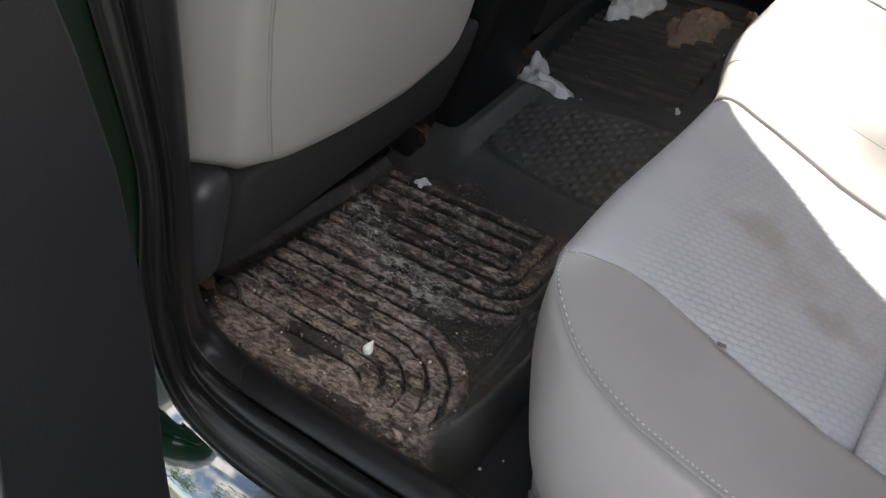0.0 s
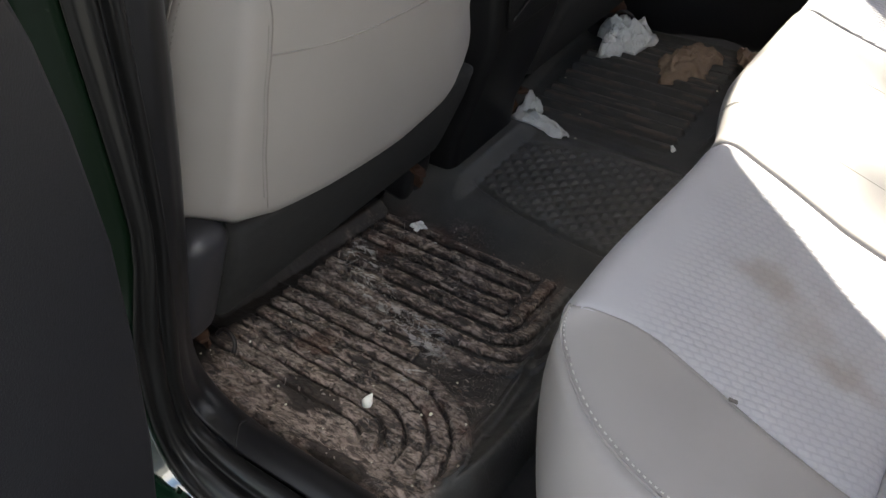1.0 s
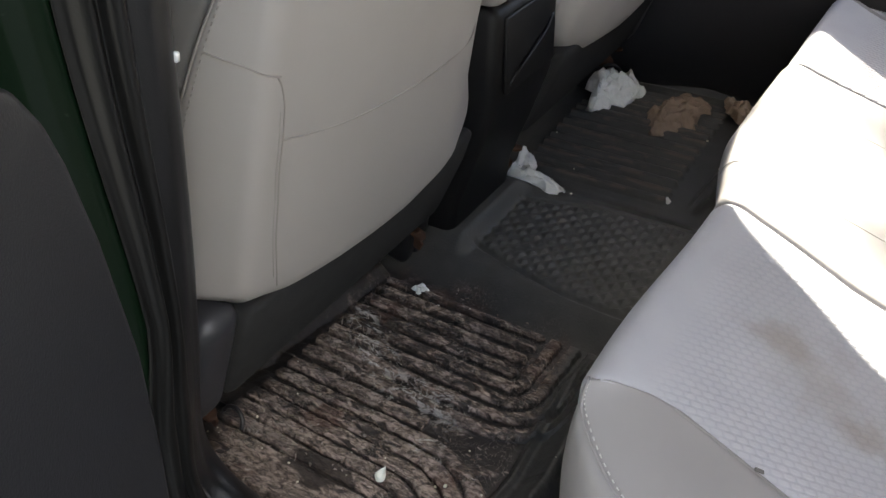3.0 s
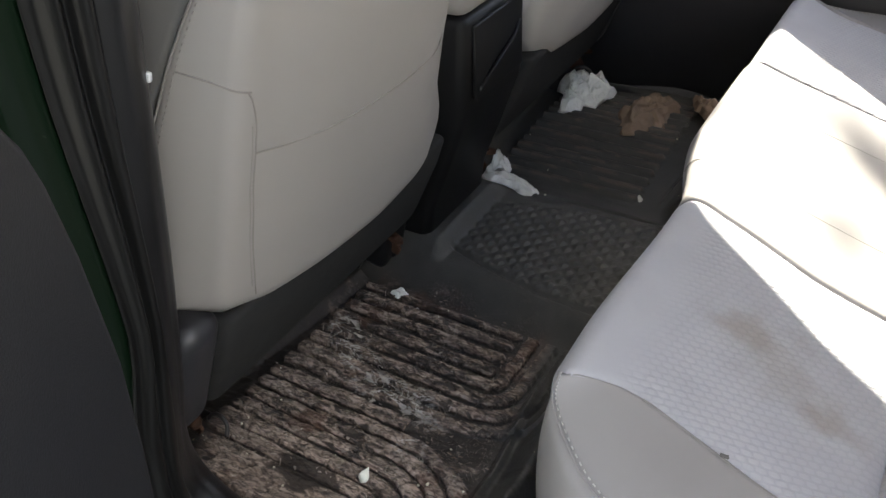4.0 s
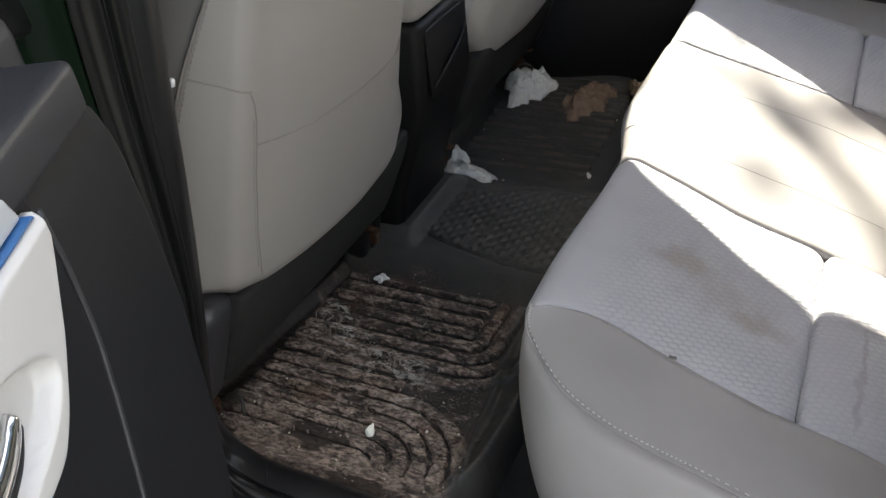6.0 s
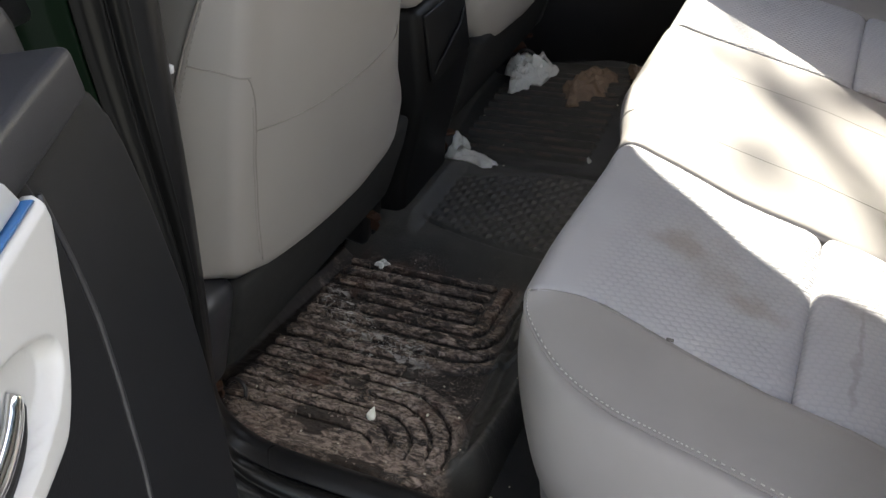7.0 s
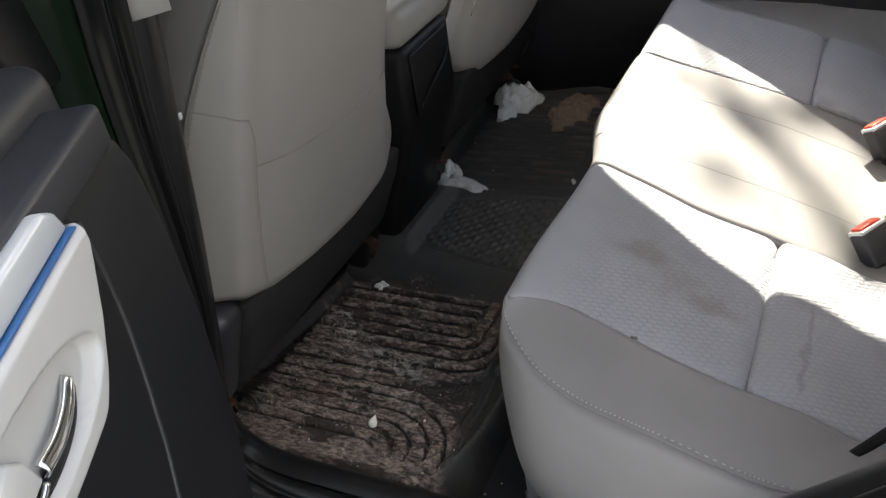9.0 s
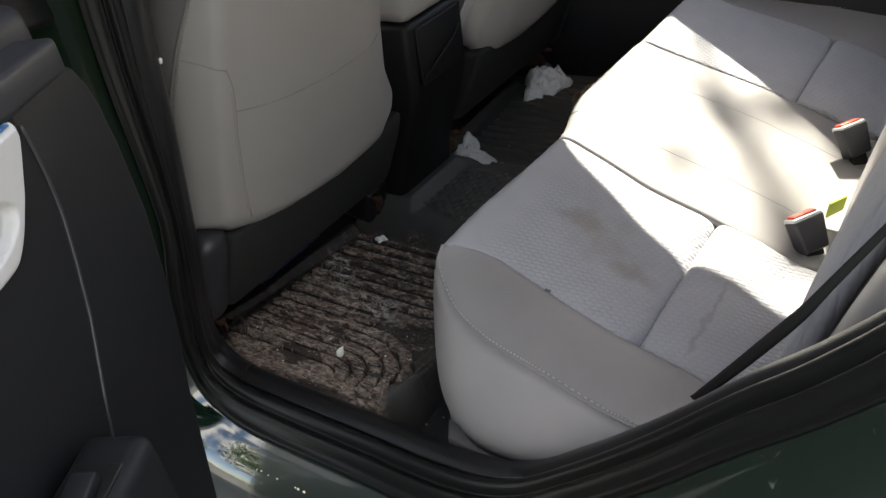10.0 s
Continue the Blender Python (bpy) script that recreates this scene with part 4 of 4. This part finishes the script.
RIDGE = [(0.256, 1.060), (0.2535, 1.050), (0.251, 1.016), (0.2505, 0.990), (0.253, 0.955), (0.258, 0.930), (0.266, 0.898), (0.274, 0.872), (0.283, 0.842), (0.300, 0.803), (0.335, 0.72), (0.37, 0.60)]
part("raised_panel", upright([(0.41, 0.50)] + RIDGE[::-1] + [(0.262, 1.078), (1.0, 1.085), (0.98, 0.5), (0.9, 0.44)], -0.016, -0.004, 0.006, 3), door_plastic, door)
part("shoulder", turned(box(0.150, 1.0, -0.05, 0.000, 1.062, 1.100, 0.007, 3), Matrix.Identity(4)), lit_plastic, door)
part("belt_pad", box(0.105, 1.0, -0.13, -0.045, 1.055, 1.130, 0.022, 4), lit_plastic, door)
part("outer_skin", box(0.17, 1.05, -0.20, -0.115, 0.30, 1.09, 0.03), green_paint, door)
part("window_frame", upright([(-0.035, 1.06), (0.075, 1.08), (0.155, 1.45), (0.06, 1.45)], -0.135, -0.095, 0.008), black_plastic, door)
part("frame_edge", upright([(-0.043, 1.06), (-0.037, 1.06), (0.058, 1.45), (0.052, 1.45)], -0.13, -0.10, 0.002), recliner_plastic, door)
part("window_frame", upright([(0.10, 1.43), (0.85, 1.43), (0.95, 1.15), (1.0, 1.15), (0.90, 1.47), (0.09, 1.47)], -0.135, -0.095, 0.006), black_plastic, door)
pane = part("window_pane", upright([(0.07, 1.09), (0.98, 1.09), (0.90, 1.45), (0.15, 1.45)], -0.118, -0.112), tinted, door, "dark tinted window glass", True)
pane.visible_shadow = False
TRIM = curve_pts([(0.2865, 1.060), (0.289, 1.052), (0.299, 1.035), (0.309, 1.020), (0.319, 1.005), (0.331, 0.991), (0.343, 0.978), (0.357, 0.967), (0.372, 0.961), (0.41, 0.960), (0.435, 0.960), (0.6, 0.962)], 40)
T2 = np.zeros((220, 64, 3))
for i, u in enumerate(np.linspace(0, 1, 220)):
    along_s = 0.2865 + 0.6835 * u ** 1.6
    low = float(np.interp(along_s, TRIM[:, 0], TRIM[:, 1])) if along_s < 0.6 else 0.962 - 0.01 * (along_s - 0.6)
    for j, v in enumerate(np.linspace(0, 1, 64)):
        up = low + (1.0684 - low) * v
        e = math.hypot((along_s - 0.440) / 0.100, (up - 1.010 - 0.05 * (along_s - 0.440)) / 0.032)
        k = max(0.0, min(1.0, (1.03 - e) / 0.07))
        n = 0.012 - 0.0125 * k * k * (3 - 2 * k)
        e2 = math.hypot((along_s - 0.405) / 0.040, (up - 1.008) / 0.020)
        n -= 0.001 * max(0.0, 1 - e2 * e2)
        edge = min(up - low, 1.0684 - up, (along_s - 0.2865) * 1.5)
        n -= 0.007 * max(0.0, 1 - edge / 0.007) ** 2
        T2[i, j] = (along_s, n, up)
part("trim_panel", shell(T2, -0.006, (0, 1, 0)), white_plastic, door, "off-white plastic trim panel with a handle cup")
# paler tube along the crease paints its highlight
part("ridge", tube(curve_pts([(p, -0.005, z) for p, z in RIDGE[1:]], 40), 0.0024, 8), ridge_plastic, door)
part("pinstripe", upright([(0.292, 1.0680), (0.97, 1.0684), (0.97, 1.0708), (0.294, 1.0704)], -0.002, 0.0150, 0.0008), blue_plastic, door, "blue stripe")
part("silver_strip", upright([(0.296, 1.0706), (0.97, 1.0716), (0.97, 1.095), (0.318, 1.096), (0.304, 1.088)], -0.002, 0.012, 0.004, 3), silver_plastic, door, "silver plastic strip")
lever = np.zeros((30, 8, 3))
path = curve_pts([(0.374, 0.007, 1.006), (0.384, 0.009, 1.001), (0.400, 0.011, 0.997), (0.420, 0.012, 0.995), (0.442, 0.011, 0.996)], 30)
for i in range(30):
    for j in range(8):
        w = j / 7 - 0.5
        lever[i, j] = path[i] + np.array((0, 0.007 * math.cos(w * 2.6) - 0.004, 0.011 * w * min(1.0, 0.5 + i / 12)))
part("lever", shell(lever, 0.002), chrome, door, "chrome release lever")
recess = curve_pts([(0.372, 0.0045, 0.999), (0.386, 0.0050, 0.990), (0.405, 0.0052, 0.985), (0.430, 0.0052, 0.983), (0.455, 0.0052, 0.985), (0.478, 0.0045, 0.992)], 30)
# black strip laid in the cup paints the shade below the lever
part("lever_gap_shade", shell(np.array([[p + np.array((0, 0.0030, 0.013 * (u - 0.4) * math.sin(math.pi * min(0.97, 0.03 + i / 29)) ** 0.5)) for u in np.linspace(0, 1, 5)] for i, p in enumerate(recess)]), 0.002), console_plastic, door, "dark strip for the shaded gap under the lever")
tab = turned(prism([(0.444, 0.993), (0.452, 1.016), (0.464, 1.028), (0.478, 1.022), (0.482, 1.003), (0.474, 0.991)], -0.013, -0.004, 0.003, 3), Matrix.Rotation(math.pi / 2, 4, "X"))
part("lock_tab", tab, white_plastic, door, "off-white lock tab")
part("tab_strip", tube(curve_pts([(0.446, 0.013, 0.9905), (0.458, 0.0135, 0.988), (0.473, 0.013, 0.989)], 10), 0.0022, 8), chrome, door, "chrome edge strip")
part("armrest", box(0.375, 0.95, 0.0, 0.075, 0.60, 0.765, 0.016, 4), door_plastic, door)
part("switch_plate", box(0.42, 0.60, 0.012, 0.064, 0.762, 0.768, 0.002), black_plastic, door)
part("window_switch", turned(box(-0.028, 0.028, -0.014, 0.014, -0.006, 0.008, 0.003), pose(0.47, 0.040, 0.771, 0, 12, 0)), door_plastic, door, "small window lift switch")
part("hinge_boot", tube(curve_pts([(0.215, -0.04, 0.52), (0.195, -0.05, 0.48), (0.185, -0.055, 0.44), (0.19, -0.06, 0.40)], 24), [0.017 + 0.004 * (k % 3 == 0) for k in range(24)], 10), rubber, door, "black rubber cable boot")

# ---- loose things ----
def crumpled(name, cx, cy, z, w, d, h, seed, mat, label, category, angle=0.0, lobes=3, tilt=0.0, taper=0.0):
    rng = random.Random(seed)
    n = 26
    ph = [rng.uniform(0, 6.28) for _ in range(6)]
    P = np.zeros((n, 40, 3))
    for i in range(n):
        r = i / (n - 1)
        for j in range(40):
            w0 = 2 * math.pi * j / 39
            edge = 1 + 0.22 * math.sin(lobes * w0 + ph[0]) + 0.14 * math.sin(5 * w0 + ph[1]) + 0.07 * math.sin(11 * w0 + ph[2])
            x, y = r * edge * math.cos(w0) * w / 2, r * edge * math.sin(w0) * d / 2
            c = abs(noise.noise(Vector((x * 38 + seed, y * 38, 0)))) * 0.9 + abs(noise.noise(Vector((x * 60, y * 60, seed)))) * 0.28
            y *= 1 - taper * x / (w / 2)
            P[i, j] = (x, y, (1 - taper * 0.8 * x / (w / 2)) * max(0.001, h * (0.62 * (1 - r ** 4) + 0.8 * (c - 0.25) * (1 - 0.5 * r))) )
    bm = turned(shell(P, 0.0012), pose(cx, cy, z, 0, 0, angle) @ pose(0, 0, 0, tilt))
    bmesh.ops.remove_doubles(bm, verts=bm.verts, dist=0.0003)
    return tagged(part(name, bm, mat), label, category)


def paper_strip(path, widths, heights, seed, mat, label):
    """A twisted strip of tissue, lying along a path of (x, y) on the mat."""
    way = curve_pts([(x, y, mat_top(x, y)) for x, y in path], 34)
    T = np.gradient(way, axis=0)
    P = np.zeros((34, 18, 3))
    for i in range(34):
        u = i / 33
        side = np.array((-T[i, 1], T[i, 0], 0)) / math.hypot(T[i, 0], T[i, 1])
        w, h = float(np.interp(u, (0, 0.5, 1), widths)), float(np.interp(u, (0, 0.5, 1), heights))
        end = min(1, 9 * min(u, 1 - u) + 0.45)
        for j in range(18):
            v = j / 17 * 2 - 1
            fold = abs(noise.noise(Vector((u * 5 + seed, v * 2.2, 0)))) * 1.3 + abs(noise.noise(Vector((u * 12, v * 5, seed)))) * 0.5
            p = way[i] + side * v * w / 2 * end * (1 + 0.45 * noise.noise(Vector((u * 6, v, seed + 5))))
            P[i, j] = (p[0], p[1], mat_top(p[0], p[1]) + 0.0015 + h * end * (1 - abs(v) ** 2.5) * (0.45 + fold))
    return tagged(part("tissue", shell(P, 0.0012), mat), label, "tissue")


paper_strip([(-0.790, 1.425), (-0.785, 1.385), (-0.772, 1.352), (-0.738, 1.338), (-0.690, 1.322), (-0.655, 1.305)], (0.060, 0.058, 0.040), (0.036, 0.026, 0.018), 3, tissue, "twisted white paper tissue on the rubber mat")
crumpled("tissue", -0.752, 1.772, 0.305, 0.125, 0.165, 0.080, 8, tissue, "crumpled white paper tissue on the far floor mat", "tissue", 20)
crumpled("paper_napkin", -0.578, 1.745, 0.300, 0.165, 0.135, 0.055, 13, kraft, "crumpled brown paper napkin on the far floor mat", "napkin", 80, 2)
crumpled("paper_napkin", -0.455, 1.79, 0.325, 0.06, 0.09, 0.035, 21, kraft, "torn piece of brown paper beside the far seat base", "napkin", 30)
crumpled("paper_scrap", -0.481, 1.428, mat_top(-0.481, 1.428), 0.016, 0.020, 0.012, 25, tissue, "small white crumb on the far floor mat", "scrap")
rng = random.Random(4)
bm = bmesh.new()
bmesh.ops.create_icosphere(bm, subdivisions=3, radius=0.0078, matrix=Matrix.Identity(4))
for v in bm.verts:
    v.co *= 1 + 0.25 * noise.noise(v.co * 180)
    if v.co.z > 0:
        v.co.x *= 1 - v.co.z * 88
        v.co.y *= 1 - v.co.z * 88
        v.co.z *= 1.75
tagged(part("popcorn", turned(bm, pose(-0.546, 0.556, mat_top(-0.546, 0.556) + 0.0075, -50, 8, 0)), popcorn_mat), "pale popcorn flake on the muddy mat", "crumb")
crumpled("paper_scrap", -0.745, 0.940, mat_top(-0.745, 0.940) + 0.001, 0.026, 0.022, 0.014, 44, tissue, "small crumpled white scrap of paper on the mat", "scrap", 30, 4)
crumpled("paper_scrap", -0.700, 0.925, mat_top(-0.700, 0.925) + 0.001, 0.012, 0.010, 0.006, 35, tissue, "tiny white scrap of paper on the mat", "scrap")


def buckle(y, z, turn):
    ob = thing("seat_belt_buckle", "black seat belt buckle with a red button, standing in the bench", "buckle", "rear buckles")
    bm = box(-0.014, 0.014, -0.032, 0.032, -0.060, 0.0, 0.006)
    for v in bm.verts:
        v.co.y *= 1 + 0.35 * v.co.z / 0.1
    part("strap", box(-0.004, 0.004, -0.018, 0.018, -0.085, -0.05, 0.002), webbing, ob)
    part("housing", bm, lit_plastic, ob)
    part("collar", box(-0.0145, 0.0125, -0.030, 0.029, -0.006, 0.003, 0.003), silver_plastic, ob, "pale grey rim round the button")
    part("button", box(-0.0105, 0.0085, -0.025, 0.022, -0.004, 0.007, 0.002), red_plastic, ob, "red release button")
    part("latch_tongue", box(-0.006, 0.004, 0.021, 0.030, -0.022, 0.004, 0.002), tissue, ob, "pale latch plate")
    ob.matrix_world = pose(0.150, y, z, 0, -28, turn)
    return ob


buckle(0.995, 0.526, -32)
buckle(1.318, 0.535, -32)
belt = []
for k, (x, y, z) in enumerate(curve_pts([(0.151, 0.462, 0.596), (0.160, 0.462, 0.610), (0.200, 0.462, 0.672), (0.233, 0.462, 0.724), (0.263, 0.463, 0.771), (0.285, 0.465, 0.810), (0.345, 0.475, 0.915)], 24)):
    wide = 0.0155 * math.sin(math.pi * min(1.0, 0.01 + k / 23)) ** 0.9 + 0.0008
    belt.append([(x + 0.006 * u, y - 0.004 * u, z - wide * u) for u in (0, 0.33, 0.66, 1)])
belt = np.array(belt)
tagged(part("seat_belt", shell(belt, 0.0015), webbing), "black seat belt webbing lying over the bench end", "seat belt")
tagged(part("belt_label", turned(box(-0.002, 0.002, -0.017, 0.017, -0.02, 0.02, 0.001), pose(0.185, 1.075, 0.505, 12, 20, -35)), lime_plastic), "lime green paper label between the buckles", "label")


# ---- crumbs on the sill and floor ----
rng = random.Random(7)
bm = bmesh.new()
for k in range(60):
    x, y = rng.uniform(-0.80, -0.2), rng.uniform(0.40, 0.62) if k < 35 else rng.uniform(0.5, 1.7)
    if x > -0.365:
        z = 0.264
        y = max(y, 0.47)
    elif y < 0.47:
        continue
    else:
        z = mat_top(x, y)
    r = rng.uniform(0.0010, 0.0028)
    bmesh.ops.create_icosphere(bm, subdivisions=1, radius=r, matrix=Matrix.Translation((x, y, z + r * 0.5)) @ Matrix.Diagonal((1, rng.uniform(0.6, 1.5), 0.7, 1)))
for k in range(13):
    x = rng.uniform(-0.50, -0.28)
    r = rng.uniform(0.0007, 0.0022)
    bmesh.ops.create_icosphere(bm, subdivisions=1, radius=r, matrix=Matrix.Translation((x, 0.262, rng.uniform(0.356, 0.360))) @ Matrix.Diagonal((rng.uniform(0.7, 1.6), 1, 0.8, 1)))
tagged(part("crumbs", bm, crumb_mat, flat=True), "small pale crumbs scattered on mat and carpet", "crumbs", kind="stuff")


# ---- curled flakes of dried mud on the near mat ----
flake_mat, g = fresh("dried_mud_flake", 0.95)
isle = g.nt.nodes.new("ShaderNodeNewGeometry").outputs["Random Per Island"]
g.put(g.bsdf.inputs["Base Color"], g.mix(isle, (0.13, 0.095, 0.073, 1), g.mix(g.noise(300, 3), (0.30, 0.245, 0.205, 1), (0.52, 0.455, 0.40, 1))))
rng = random.Random(31)
V, F = [], []
for k in range(430):
    u = rng.random()
    if u < 0.34:
        x = rng.uniform(-0.81, -0.46)
        y = 0.716 + max(0.0, -0.655 - x) * 0.72 + rng.gauss(0, 0.020)
    elif u < 0.80:
        x, y = rng.uniform(-0.77, -0.42), rng.uniform(0.452, 0.67)
    else:
        x, y = rng.uniform(-0.82, -0.46), rng.uniform(0.66, 0.985)
    if (x < -0.74 and y < 0.50) or (x > -0.49 and y > 0.69):
        continue
    L, W, H = rng.uniform(0.0013, 0.0042), rng.uniform(0.0006, 0.0013), rng.uniform(0.0005, 0.0018)
    turn, bow = rng.gauss(0.0, 0.9), rng.uniform(-0.5, 0.5)
    n = len(V)
    for t in (-1, -0.33, 0.33, 1):
        for w in (-1, 1):
            a, b = t * L, w * W * (1 - 0.5 * t * t) + bow * L * t * t
            px, py = x + a * math.cos(turn) - b * math.sin(turn), y + a * math.sin(turn) + b * math.cos(turn)
            V.append((px, py, mat_top(px, py) + 0.0006 + H * (t * t if k % 2 else 1 - t * t) + 0.0004 * w))
    F += [(n + 2 * i, n + 2 * i + 1, n + 2 * i + 3, n + 2 * i + 2) for i in range(3)]
me = bpy.data.meshes.new("mud_flakes")
me.from_pydata(V, [], F)
me.materials.append(flake_mat)
tagged(new("mud_flakes", me), "small curled flakes of dried mud on the mat", "mud flakes", kind="stuff")


# ---- small things at the pillar and under the seat ----
clip = tagged(part("trim_clip", turned(box(-0.003, 0.003, -0.0025, 0.0025, -0.0045, 0.0045, 0.002, 3), pose(-0.568, 0.412, 0.972, 0, 12, 20)), silver_plastic), "small white plastic clip on the door pillar trim", "clip")
tagged(part("pillar_label", turned(box(-0.0006, 0.0006, -0.022, 0.022, -0.05, 0.05, 0), pose(-0.525, 0.384, 1.146, 0, 11, -35)), white_plastic), "white paper label stuck on the door pillar trim", "label")
wrapper = thing("snack_wrapper", "blue and white plastic wrapper lying under the front seat", "wrapper")
W = np.zeros((16, 24, 3))
for i in range(16):
    for j in range(24):
        u, v = i / 15, j / 23
        W[i, j] = (-0.925 + 0.06 * u, 0.67 + 0.20 * v, 0.322 + 0.026 * math.sin(math.pi * u) + 0.006 * noise.noise(Vector((u * 4, v * 9, 2))))
part("film", shell(W, 0.0012), navy_film, wrapper)
for v0, v1, mt in ((0.05, 0.48, tissue), (0.52, 0.56, red_plastic), (0.90, 0.96, tissue)):
    B2 = np.array([[W[i, int(round(23 * (v0 + (v1 - v0) * k / 7)))] + np.array((0, 0, 0.0018)) for k in range(8)] for i in (range(8, 12) if v1 < 0.5 else range(3, 15))])
    part("print", shell(B2, 0.0008), mt, wrapper)
plate = tagged(part("seat_side_plate", turned(prism([(-0.245, 0.478), (-0.222, 0.440), (-0.085, 0.432), (-0.10, 0.47)], 0.262, 0.372, 0.004), Matrix.Identity(4)), side_cloth), "grey plastic cover at the foot of the bench", "seat trim")
